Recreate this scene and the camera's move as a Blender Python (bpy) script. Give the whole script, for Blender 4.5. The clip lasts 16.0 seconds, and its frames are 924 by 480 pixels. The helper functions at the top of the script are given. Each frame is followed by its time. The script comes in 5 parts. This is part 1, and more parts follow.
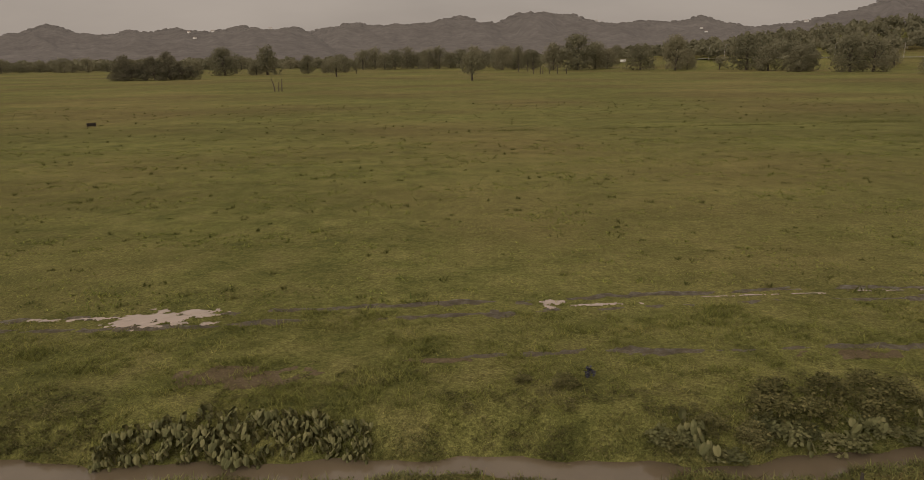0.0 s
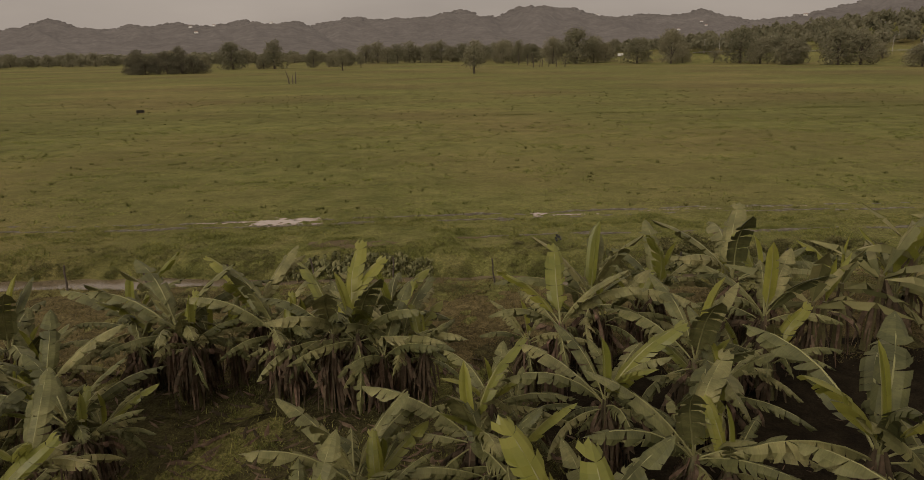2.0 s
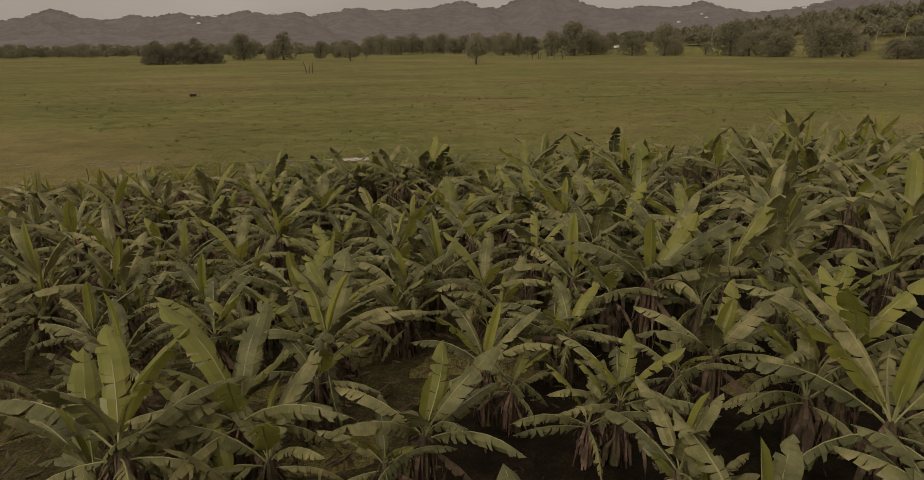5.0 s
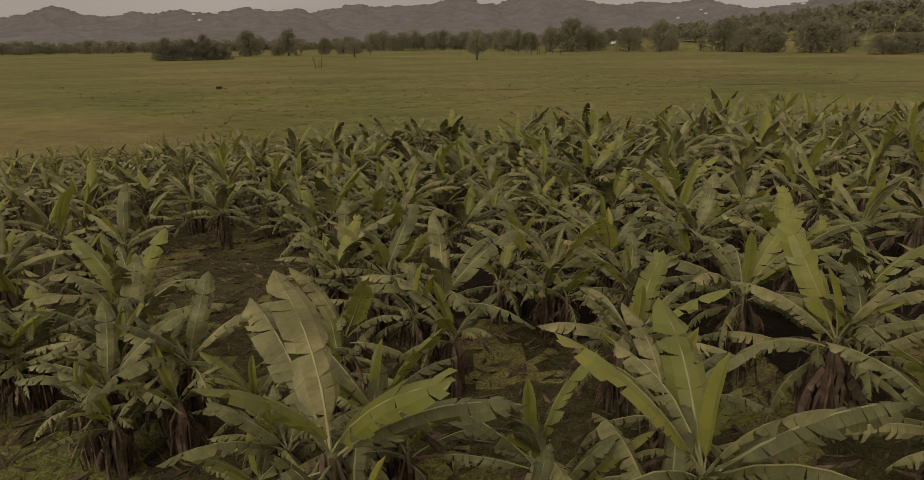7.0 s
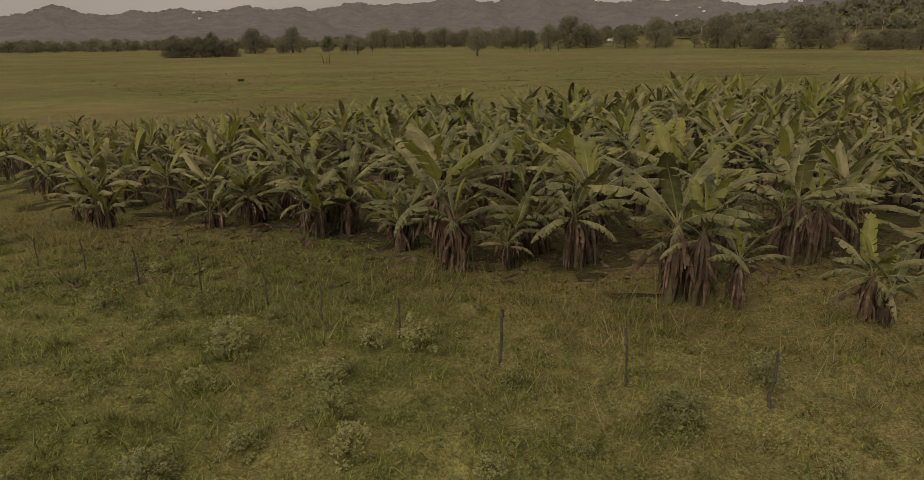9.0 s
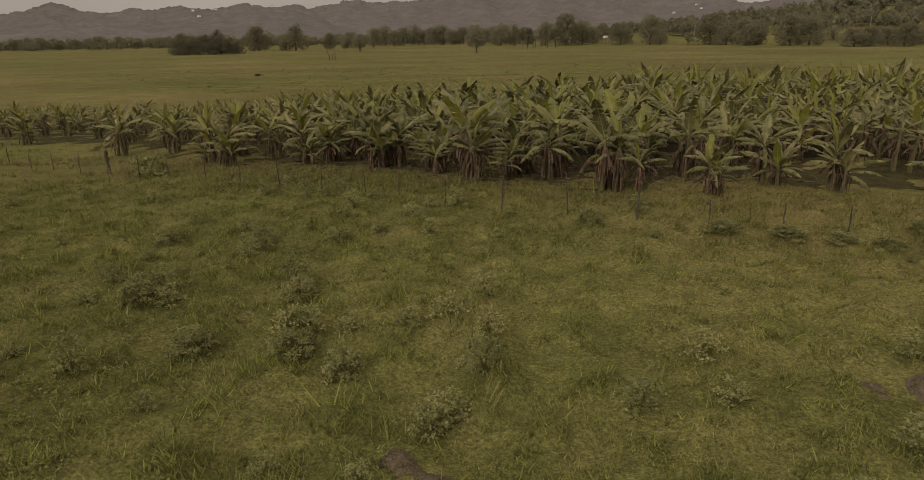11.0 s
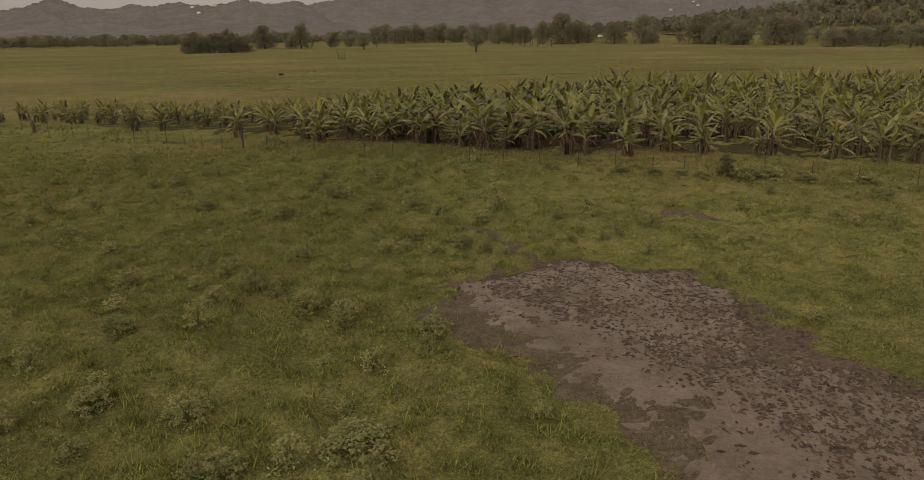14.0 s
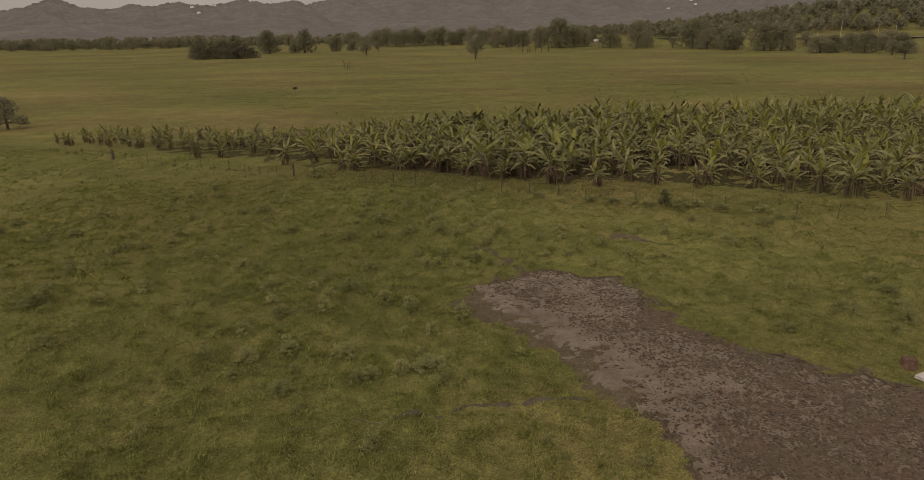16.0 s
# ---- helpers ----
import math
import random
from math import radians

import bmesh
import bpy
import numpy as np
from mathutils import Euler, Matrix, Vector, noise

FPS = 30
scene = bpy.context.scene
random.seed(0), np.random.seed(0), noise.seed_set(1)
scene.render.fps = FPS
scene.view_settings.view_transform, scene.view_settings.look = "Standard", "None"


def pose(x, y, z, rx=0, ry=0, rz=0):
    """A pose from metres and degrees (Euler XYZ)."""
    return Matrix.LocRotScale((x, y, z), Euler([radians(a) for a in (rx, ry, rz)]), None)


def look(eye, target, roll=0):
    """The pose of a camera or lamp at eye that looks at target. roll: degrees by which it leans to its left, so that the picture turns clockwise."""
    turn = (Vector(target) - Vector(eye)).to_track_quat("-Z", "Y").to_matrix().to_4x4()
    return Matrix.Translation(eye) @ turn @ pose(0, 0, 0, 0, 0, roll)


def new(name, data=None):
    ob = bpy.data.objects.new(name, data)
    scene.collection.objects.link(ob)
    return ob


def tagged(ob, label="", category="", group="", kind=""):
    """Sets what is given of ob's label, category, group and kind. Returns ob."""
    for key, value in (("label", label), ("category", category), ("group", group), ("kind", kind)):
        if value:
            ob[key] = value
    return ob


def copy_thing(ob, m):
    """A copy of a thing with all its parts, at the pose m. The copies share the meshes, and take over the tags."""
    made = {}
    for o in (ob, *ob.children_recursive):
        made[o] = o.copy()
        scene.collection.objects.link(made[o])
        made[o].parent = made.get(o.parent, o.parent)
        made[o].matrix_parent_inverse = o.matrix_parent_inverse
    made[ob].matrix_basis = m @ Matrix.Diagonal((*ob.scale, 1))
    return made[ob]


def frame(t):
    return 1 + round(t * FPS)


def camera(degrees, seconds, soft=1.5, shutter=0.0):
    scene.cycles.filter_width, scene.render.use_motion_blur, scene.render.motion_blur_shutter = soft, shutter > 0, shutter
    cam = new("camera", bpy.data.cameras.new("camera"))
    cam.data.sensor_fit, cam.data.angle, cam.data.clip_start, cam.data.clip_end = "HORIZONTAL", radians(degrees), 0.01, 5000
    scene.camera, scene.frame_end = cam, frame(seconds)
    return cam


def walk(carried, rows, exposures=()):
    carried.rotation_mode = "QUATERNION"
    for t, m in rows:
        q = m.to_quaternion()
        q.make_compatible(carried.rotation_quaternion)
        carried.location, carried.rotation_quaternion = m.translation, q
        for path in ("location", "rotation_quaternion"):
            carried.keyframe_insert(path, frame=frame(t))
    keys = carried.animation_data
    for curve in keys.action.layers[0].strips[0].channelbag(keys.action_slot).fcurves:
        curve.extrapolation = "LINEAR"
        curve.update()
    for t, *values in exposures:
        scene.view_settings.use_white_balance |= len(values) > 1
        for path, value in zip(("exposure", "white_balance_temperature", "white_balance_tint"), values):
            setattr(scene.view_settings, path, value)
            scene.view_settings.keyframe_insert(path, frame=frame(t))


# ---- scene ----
# ---------------------------------------------------------------- camera
cam = camera(69.6, 16.0, soft=0.75)
PATH = [
    (0, look((0.033, -0.126, 11.431), (0.068, 1.803, 10.903), -0.8)),
    (0.5, look((-0.34, -4.374, 11.402), (-0.307, -2.446, 10.87), -0.8)),
    (1, look((-0.762, -8.592, 11.402), (-0.728, -6.666, 10.866), -0.8)),
    (1.5, look((-1.186, -12.875, 11.411), (-1.152, -10.949, 10.871), -0.8)),
    (2, look((-1.536, -17.058, 11.42), (-1.503, -15.134, 10.876), -0.9)),
    (2.5, look((-1.97, -21.101, 11.406), (-1.936, -19.177, 10.858), -0.8)),
    (3, look((-2.422, -25.238, 11.418), (-2.387, -23.316, 10.867), -0.8)),
    (3.5, look((-2.803, -29.264, 11.43), (-2.769, -27.343, 10.875), -0.8)),
    (6, look((-3.908, -50.705, 12.009), (-3.874, -48.788, 11.438), -0.6)),
    (6.5, look((-4.296, -54.617, 11.935), (-4.26, -52.701, 11.363), -0.5)),
    (7, look((-4.599, -58.137, 11.884), (-4.567, -56.222, 11.307), -0.8)),
    (7.5, look((-4.993, -62.059, 11.776), (-4.962, -60.145, 11.197), -0.9)),
    (8, look((-5.436, -66.025, 11.629), (-5.403, -64.112, 11.048), -1.0)),
    (8.5, look((-5.778, -69.92, 11.422), (-5.746, -68.007, 10.84), -1.1)),
    (9, look((-6.147, -73.948, 11.266), (-6.113, -72.035, 10.684), -0.9)),
    (9.5, look((-6.466, -77.959, 11.199), (-6.432, -76.047, 10.613), -1.0)),
    (12, look((-8.308, -97.33, 11.4), (-8.266, -95.42, 10.81), -1.0)),
    (12.5, look((-8.71, -101.408, 11.71), (-8.666, -99.498, 11.118), -1.1)),
    (13, look((-9.078, -105.452, 12.079), (-9.032, -103.542, 11.485), -1.0)),
    (13.5, look((-9.426, -109.551, 12.751), (-9.381, -107.643, 12.155), -1.0)),
    (14, look((-9.78, -113.611, 13.799), (-9.735, -111.704, 13.2), -0.9)),
    (14.5, look((-10.122, -117.646, 15.399), (-10.076, -115.738, 14.8), -0.9)),
    (15, look((-10.486, -121.701, 17.043), (-10.439, -119.794, 16.442), -1.0)),
    (15.5, look((-10.815, -125.795, 18.713), (-10.768, -123.889, 18.11), -1.0)),
    (16, look((-11.188, -129.88, 20.446), (-11.14, -127.974, 19.841), -1.0)),
]
walk(cam, PATH, exposures=[(0.0, 0.0), (16.0, 0.0)])

# ---------------------------------------------------------------- sky and light
SUN_ELEVATION, SUN_TURN = radians(31), radians(215)
world = bpy.data.worlds.new("overcast_sky")
scene.world = world
world.use_nodes = True
wn, wl = world.node_tree.nodes, world.node_tree.links
wn.clear()
w_out = wn.new("ShaderNodeOutputWorld")
w_bg = wn.new("ShaderNodeBackground")
w_sky = wn.new("ShaderNodeTexSky")
w_sky.sky_type = "NISHITA"
w_sky.sun_disc = False
w_sky.sun_elevation, w_sky.sun_rotation = SUN_ELEVATION, SUN_TURN
w_sky.dust_density = 4.0
w_scale = wn.new("ShaderNodeVectorMath")
w_scale.operation = "SCALE"
w_scale.inputs[3].default_value = 0.05
wl.new(w_sky.outputs[0], w_scale.inputs[0])
# cloud deck, three times as bright overhead as at the horizon
w_co = wn.new("ShaderNodeTexCoord")
w_sep = wn.new("ShaderNodeSeparateXYZ")
wl.new(w_co.outputs["Generated"], w_sep.inputs[0])
w_up = wn.new("ShaderNodeMapRange")
w_up.inputs[1].default_value, w_up.inputs[2].default_value = 0.0, 1.0
w_up.inputs[3].default_value, w_up.inputs[4].default_value = 1.0, 2.7
wl.new(w_sep.outputs[2], w_up.inputs[0])
w_map = wn.new("ShaderNodeMapping")
w_map.inputs["Scale"].default_value = (1.0, 1.0, 4.0)
wl.new(w_co.outputs["Generated"], w_map.inputs[0])
w_noise = wn.new("ShaderNodeTexNoise")
w_noise.inputs["Scale"].default_value = 2.5
w_noise.inputs["Detail"].default_value = 5
wl.new(w_map.outputs[0], w_noise.inputs["Vector"])
w_var = wn.new("ShaderNodeMapRange")
w_var.inputs[1].default_value, w_var.inputs[2].default_value = 0.3, 0.7
w_var.inputs[3].default_value, w_var.inputs[4].default_value = 0.88, 1.1
wl.new(w_noise.outputs[0], w_var.inputs[0])
w_mul = wn.new("ShaderNodeMath")
w_mul.operation = "MULTIPLY"
wl.new(w_up.outputs[0], w_mul.inputs[0])
wl.new(w_var.outputs[0], w_mul.inputs[1])
w_deck = wn.new("ShaderNodeVectorMath")
w_deck.operation = "SCALE"
w_deck.inputs[0].default_value = (0.355, 0.303, 0.26)
wl.new(w_mul.outputs[0], w_deck.inputs[3])
w_mix = wn.new("ShaderNodeMix")
w_mix.data_type = "RGBA"
w_mix.inputs["Factor"].default_value = 0.94
wl.new(w_scale.outputs[0], w_mix.inputs["A"])
wl.new(w_deck.outputs[0], w_mix.inputs["B"])
wl.new(w_mix.outputs["Result"], w_bg.inputs[0])
w_bg.inputs[1].default_value = 1.0
wl.new(w_bg.outputs[0], w_out.inputs[0])

sun = new("sun", bpy.data.lights.new("sun", "SUN"))
sun.data.energy, sun.data.angle, sun.data.color = 1.55, radians(30), (1.0, 0.9, 0.78)
sun.rotation_euler = (radians(90) - SUN_ELEVATION, 0, -SUN_TURN + math.pi)


# ---------------------------------------------------------------- materials
def material(name, colours, scale=3.0, detail=6, rough=0.8, bump=0.0, bump_scale=20.0, island=0.0, per_object=0.0,
             through_light=0.0, space="world", patches=None, patch_scale=0.1, rough_var=0.0, glow=0.0, spec=0.3, metal=0.0, grain=()):
    """A procedural surface: a ramp of colours over noise, large patches of a second ramp, grain, relief and gloss."""
    m = bpy.data.materials.new(name)
    m.use_nodes = True
    n, l = m.node_tree.nodes, m.node_tree.links
    n.clear()
    out = n.new("ShaderNodeOutputMaterial")
    bsdf = n.new("ShaderNodeBsdfPrincipled")
    bsdf.inputs["Roughness"].default_value = rough
    bsdf.inputs["Specular IOR Level"].default_value = spec
    bsdf.inputs["Metallic"].default_value = metal
    if space == "world":
        vec = n.new("ShaderNodeNewGeometry").outputs["Position"]
    else:
        vec = n.new("ShaderNodeTexCoord").outputs["Object"]

    def noise_out(s, d=6, r=0.6, stretch=()):
        t = n.new("ShaderNodeTexNoise")
        if stretch:
            mp = n.new("ShaderNodeMapping")
            mp.inputs["Scale"].default_value = stretch
            mp.inputs["Rotation"].default_value = (0, 0, -0.03)
            l.new(vec, mp.inputs[0])
        t.inputs["Scale"].default_value, t.inputs["Detail"].default_value, t.inputs["Roughness"].default_value = s, d, r
        l.new(mp.outputs[0] if stretch else vec, t.inputs["Vector"])
        return t.outputs["Fac"]

    def ramp(fac, cols, lo=0.3, hi=0.7):
        r = n.new("ShaderNodeValToRGB")
        e = r.color_ramp.elements
        while len(e) < len(cols):
            e.new(0.5)
        for i, c in enumerate(cols):
            e[i].position = lo + (hi - lo) * i / max(1, len(cols) - 1)
            e[i].color = (*c, 1)
        l.new(fac, r.inputs[0])
        return r.outputs[0]

    col = ramp(noise_out(scale, detail), colours)
    if patches:
        other = ramp(noise_out(scale * 0.7, detail), patches)
        mask = ramp(noise_out(patch_scale, 4, 0.55), ((0, 0, 0), (1, 1, 1)), 0.44, 0.6)
        mx = n.new("ShaderNodeMix")
        mx.data_type = "RGBA"
        l.new(mask, mx.inputs["Factor"])
        l.new(col, mx.inputs["A"])
        l.new(other, mx.inputs["B"])
        col = mx.outputs["Result"]
    for s_grain, amount, *stretch in grain:
        mr = n.new("ShaderNodeMapRange")
        mr.inputs[1].default_value, mr.inputs[2].default_value = 0.32, 0.68
        mr.inputs[3].default_value, mr.inputs[4].default_value = 1 - amount, 1 + amount
        l.new(noise_out(s_grain, 3, 0.65, stretch), mr.inputs[0])
        sc = n.new("ShaderNodeVectorMath")
        sc.operation = "SCALE"
        l.new(col, sc.inputs[0])
        l.new(mr.outputs[0], sc.inputs[3])
        col = sc.outputs[0]
    vary = []
    if island:
        vary.append((n.new("ShaderNodeNewGeometry").outputs["Random Per Island"], island))
    if per_object:
        vary.append((n.new("ShaderNodeObjectInfo").outputs["Random"], per_object))
    for fac, amount in vary:
        hsv = n.new("ShaderNodeHueSaturation")
        val = n.new("ShaderNodeMapRange")
        val.inputs[3].default_value, val.inputs[4].default_value = 1 - amount, 1 + amount
        l.new(fac, val.inputs[0])
        hue = n.new("ShaderNodeMapRange")
        hue.inputs[3].default_value, hue.inputs[4].default_value = 0.5 + 0.035 * amount, 0.5 - 0.035 * amount
        l.new(fac, hue.inputs[0])
        l.new(val.outputs[0], hsv.inputs["Value"])
        l.new(hue.outputs[0], hsv.inputs["Hue"])
        l.new(col, hsv.inputs["Color"])
        col = hsv.outputs[0]
    l.new(col, bsdf.inputs["Base Color"])
    if rough_var:
        mr = n.new("ShaderNodeMapRange")
        mr.inputs[1].default_value, mr.inputs[2].default_value = 0.4, 0.6
        mr.inputs[3].default_value, mr.inputs[4].default_value = max(0.03, rough - rough_var), min(1, rough + rough_var)
        l.new(noise_out(scale * 1.7, 4), mr.inputs[0])
        l.new(mr.outputs[0], bsdf.inputs["Roughness"])
    if bump:
        b = n.new("ShaderNodeBump")
        b.inputs["Strength"].default_value = 1.0
        b.inputs["Distance"].default_value = bump
        l.new(noise_out(bump_scale, 5), b.inputs["Height"])
        l.new(b.outputs[0], bsdf.inputs["Normal"])
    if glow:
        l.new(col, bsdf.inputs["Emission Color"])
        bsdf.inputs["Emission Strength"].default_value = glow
    if through_light:
        tr = n.new("ShaderNodeBsdfTranslucent")
        l.new(col, tr.inputs[0])
        ms = n.new("ShaderNodeMixShader")
        ms.inputs[0].default_value = through_light
        l.new(bsdf.outputs[0], ms.inputs[1])
        l.new(tr.outputs[0], ms.inputs[2])
        l.new(ms.outputs[0], out.inputs[0])
    else:
        l.new(bsdf.outputs[0], out.inputs[0])
    return m


M_GROUND = material("meadow_soil_and_turf", ((0.083, 0.087, 0.027), (0.113, 0.114, 0.035), (0.14, 0.134, 0.045), (0.156, 0.142, 0.053)), scale=0.35, detail=8,
                    rough=0.95, bump=0.1, bump_scale=4.0, spec=0.05, grain=((42.0, 0.3), (17.0, 0.42), (8.0, 0.32), (2.8, 0.14), (0.8, 0.1), (0.13, 0.1), (0.014, 0.16), (0.05, 0.1, 0.3, 1.0, 1.0), (0.018, 0.14, 0.45, 1.1, 1.0)),
                    patches=((0.107, 0.091, 0.035), (0.135, 0.115, 0.044), (0.158, 0.133, 0.053)), patch_scale=0.016)
M_FLOOR = material("grove_soil", ((0.033, 0.028, 0.013), (0.053, 0.047, 0.02), (0.072, 0.066, 0.025)), scale=1.2, detail=8, rough=0.95, bump=0.08, bump_scale=5.0,
                   spec=0.05, grain=((14.0, 0.5), (3.0, 0.3)))
# near-black soil colour with the deep shade under the plants painted in
M_GROVE_SHADE = material("damp_black_soil", ((0.009, 0.007, 0.0045), (0.016, 0.0125, 0.0075), (0.026, 0.02, 0.012)), scale=1.5, detail=8, rough=0.85, bump=0.06, bump_scale=6.0,
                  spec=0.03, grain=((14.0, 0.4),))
M_STUBBLE = material("brown_stubble", ((0.06, 0.048, 0.022), (0.088, 0.07, 0.031), (0.112, 0.091, 0.042)), scale=1.6, detail=8, rough=0.95, bump=0.06, bump_scale=7.0, spec=0.05,
                     grain=((16.0, 0.4), (4.0, 0.35), (0.6, 0.15, 0.4, 2.0, 1.0)))
M_EARTH = material("bare_earth", ((0.078, 0.06, 0.033), (0.105, 0.081, 0.048), (0.13, 0.102, 0.066)), scale=1.2, detail=8, rough=0.95, bump=0.04, bump_scale=6.0,
                   spec=0.05, grain=((12.0, 0.3),))
M_GRASS = material("grass_blades", ((0.115, 0.13, 0.03), (0.16, 0.177, 0.043), (0.205, 0.214, 0.06)), scale=1.6, rough=0.75, island=0.55, grain=((2.6, 0.22), (0.6, 0.08)),
                   through_light=0.3, spec=0.15)
M_TUSSOCK = material("tussock_blades", ((0.1, 0.108, 0.028), (0.155, 0.16, 0.043), (0.225, 0.218, 0.07)), scale=0.7, rough=0.75, island=0.45, through_light=0.25, spec=0.12)
M_DRY = material("dry_grass_blades", ((0.105, 0.086, 0.031), (0.147, 0.12, 0.045), (0.142, 0.126, 0.04)), scale=0.6, rough=0.75, island=0.5,
                 through_light=0.3, spec=0.15)
M_STRAW = material("stubble_blades", ((0.075, 0.064, 0.024), (0.125, 0.104, 0.04), (0.155, 0.13, 0.052)), scale=0.8, rough=0.8, island=0.55, grain=((1.5, 0.25),), through_light=0.25, spec=0.1)
M_TALL = material("tall_grass_blades", ((0.13, 0.128, 0.042), (0.185, 0.174, 0.065), (0.24, 0.217, 0.096)), scale=0.5, rough=0.7, island=0.45,
                  through_light=0.3, spec=0.15)
# dry grass in a darker copy, shade under the plants put into its colour
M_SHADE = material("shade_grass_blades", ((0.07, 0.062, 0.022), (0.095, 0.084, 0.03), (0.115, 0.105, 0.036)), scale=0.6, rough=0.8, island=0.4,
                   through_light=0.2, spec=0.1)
M_MUD = material("wet_silt_flat", ((0.1, 0.075, 0.053), (0.124, 0.094, 0.066), (0.148, 0.114, 0.081)), scale=0.7, detail=8, grain=((22.0, 0.22), (8.0, 0.25), (3.0, 0.14)), rough=0.5, rough_var=0.18,
                 bump=0.012, bump_scale=9.0, spec=0.4, patches=((0.082, 0.062, 0.042), (0.103, 0.078, 0.054), (0.122, 0.094, 0.066)), patch_scale=0.6)
M_CRUST = material("churned_red_mud", ((0.062, 0.042, 0.028), (0.09, 0.062, 0.042), (0.118, 0.084, 0.058)), scale=3.0, detail=8, rough=0.75, rough_var=0.15, bump=0.03, bump_scale=14.0,
                   spec=0.3, grain=((30.0, 0.35), (8.0, 0.3)), patches=((0.05, 0.04, 0.025), (0.075, 0.06, 0.036), (0.1, 0.08, 0.05)), patch_scale=0.45)
# wet soil, with the shadow inside ruts and path also put into the colour
M_RUT = material("wet_rut_soil", ((0.045, 0.036, 0.02), (0.065, 0.052, 0.031), (0.085, 0.068, 0.043)), scale=1.4, detail=8, rough=0.6, rough_var=0.2, bump=0.03, bump_scale=9.0, spec=0.3, grain=((12.0, 0.35),))
M_TRAMPLED = material("trampled_soil", ((0.068, 0.055, 0.033), (0.092, 0.073, 0.047), (0.115, 0.092, 0.061)), scale=1.0, detail=8, rough=0.9, bump=0.05, bump_scale=9.0, spec=0.1,
                      grain=((24.0, 0.4), (6.0, 0.3)))
M_CLOD = material("mud_clods", ((0.03, 0.02, 0.014), (0.052, 0.034, 0.024), (0.08, 0.053, 0.038)), scale=3, rough=0.75, island=0.4, spec=0.3)
M_WATER = material("muddy_water", ((0.11, 0.086, 0.056), (0.14, 0.11, 0.073)), scale=0.5, rough=0.1, bump=0.004, bump_scale=6.0, spec=0.5)
M_PUDDLE = material("shallow_puddle", ((0.3, 0.24, 0.19), (0.36, 0.29, 0.24)), scale=0.8, rough=0.05, bump=0.002, bump_scale=5.0, spec=0.6)
M_LEAF = material("banana_leaf", ((0.097, 0.097, 0.036), (0.139, 0.135, 0.052), (0.192, 0.178, 0.075)), scale=1.2, rough=0.55, per_object=0.42, island=0.12, grain=((9.0, 0.1), (1.3, 0.2), (1.0, 0.14, 42.0, 2.5, 2.5)),
                  through_light=0.14, space="object", spec=0.25)
M_YOUNG = material("young_banana_leaf", ((0.17, 0.18, 0.032), (0.21, 0.21, 0.04), (0.23, 0.225, 0.05)), scale=1.2, rough=0.4, per_object=0.2,
                   island=0.08, through_light=0.4, space="object", spec=0.45)
M_LEAF_JOINED = material("banana_leaf_in_rows", ((0.114, 0.112, 0.043), (0.162, 0.155, 0.061), (0.218, 0.2, 0.087)), scale=0.35, rough=0.55, island=0.36,
                         grain=((1.3, 0.22),), through_light=0.18, spec=0.25)
M_DEAD_JOINED = material("dead_leaf_in_rows", ((0.05, 0.035, 0.022), (0.1, 0.07, 0.044), (0.17, 0.126, 0.082)), scale=3, rough=0.85, island=0.5,
                         through_light=0.1, spec=0.15)
M_YOUNG_JOINED = material("young_leaf_in_rows", ((0.17, 0.18, 0.032), (0.21, 0.21, 0.04), (0.23, 0.225, 0.05)), scale=1.2, rough=0.4, island=0.12,
                          through_light=0.4, spec=0.3)
M_RIB = material("leaf_midrib", ((0.2, 0.195, 0.075), (0.26, 0.245, 0.11)), scale=4, rough=0.5, space="object")
M_DEAD = material("dead_banana_leaf", ((0.05, 0.035, 0.022), (0.1, 0.07, 0.044), (0.17, 0.126, 0.082)), scale=3, rough=0.85, per_object=0.25,
                  island=0.5, through_light=0.1, space="object", spec=0.15)
M_STEM = material("banana_stem", ((0.07, 0.06, 0.025), (0.11, 0.1, 0.04), (0.09, 0.06, 0.035)), scale=5, rough=0.6, bump=0.01, bump_scale=12,
                  space="object")
M_WEED = material("weed_leaves", ((0.15, 0.156, 0.058), (0.215, 0.216, 0.086), (0.285, 0.272, 0.122)), scale=2, rough=0.75, island=0.25, per_object=0.2,
                  through_light=0.25, space="object", spec=0.12)
M_TARO = material("taro_leaves", ((0.1, 0.101, 0.043), (0.142, 0.139, 0.06), (0.185, 0.175, 0.082)), scale=2, rough=0.7, per_object=0.35,
                  through_light=0.15, space="object", spec=0.15)
M_SEDGE = material("coarse_sedge", ((0.08, 0.09, 0.03), (0.11, 0.115, 0.036), (0.14, 0.135, 0.05)), scale=0.4, rough=0.8, island=0.4, through_light=0.3, spec=0.1)
# foliage of the far trees and woods, paled and greyed to carry painted haze
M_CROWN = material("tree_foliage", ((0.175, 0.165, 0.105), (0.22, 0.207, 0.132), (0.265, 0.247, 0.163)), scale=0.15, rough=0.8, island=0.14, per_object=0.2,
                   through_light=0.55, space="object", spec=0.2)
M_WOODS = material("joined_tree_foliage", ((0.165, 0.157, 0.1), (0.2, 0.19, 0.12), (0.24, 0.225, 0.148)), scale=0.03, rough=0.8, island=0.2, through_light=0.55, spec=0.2)
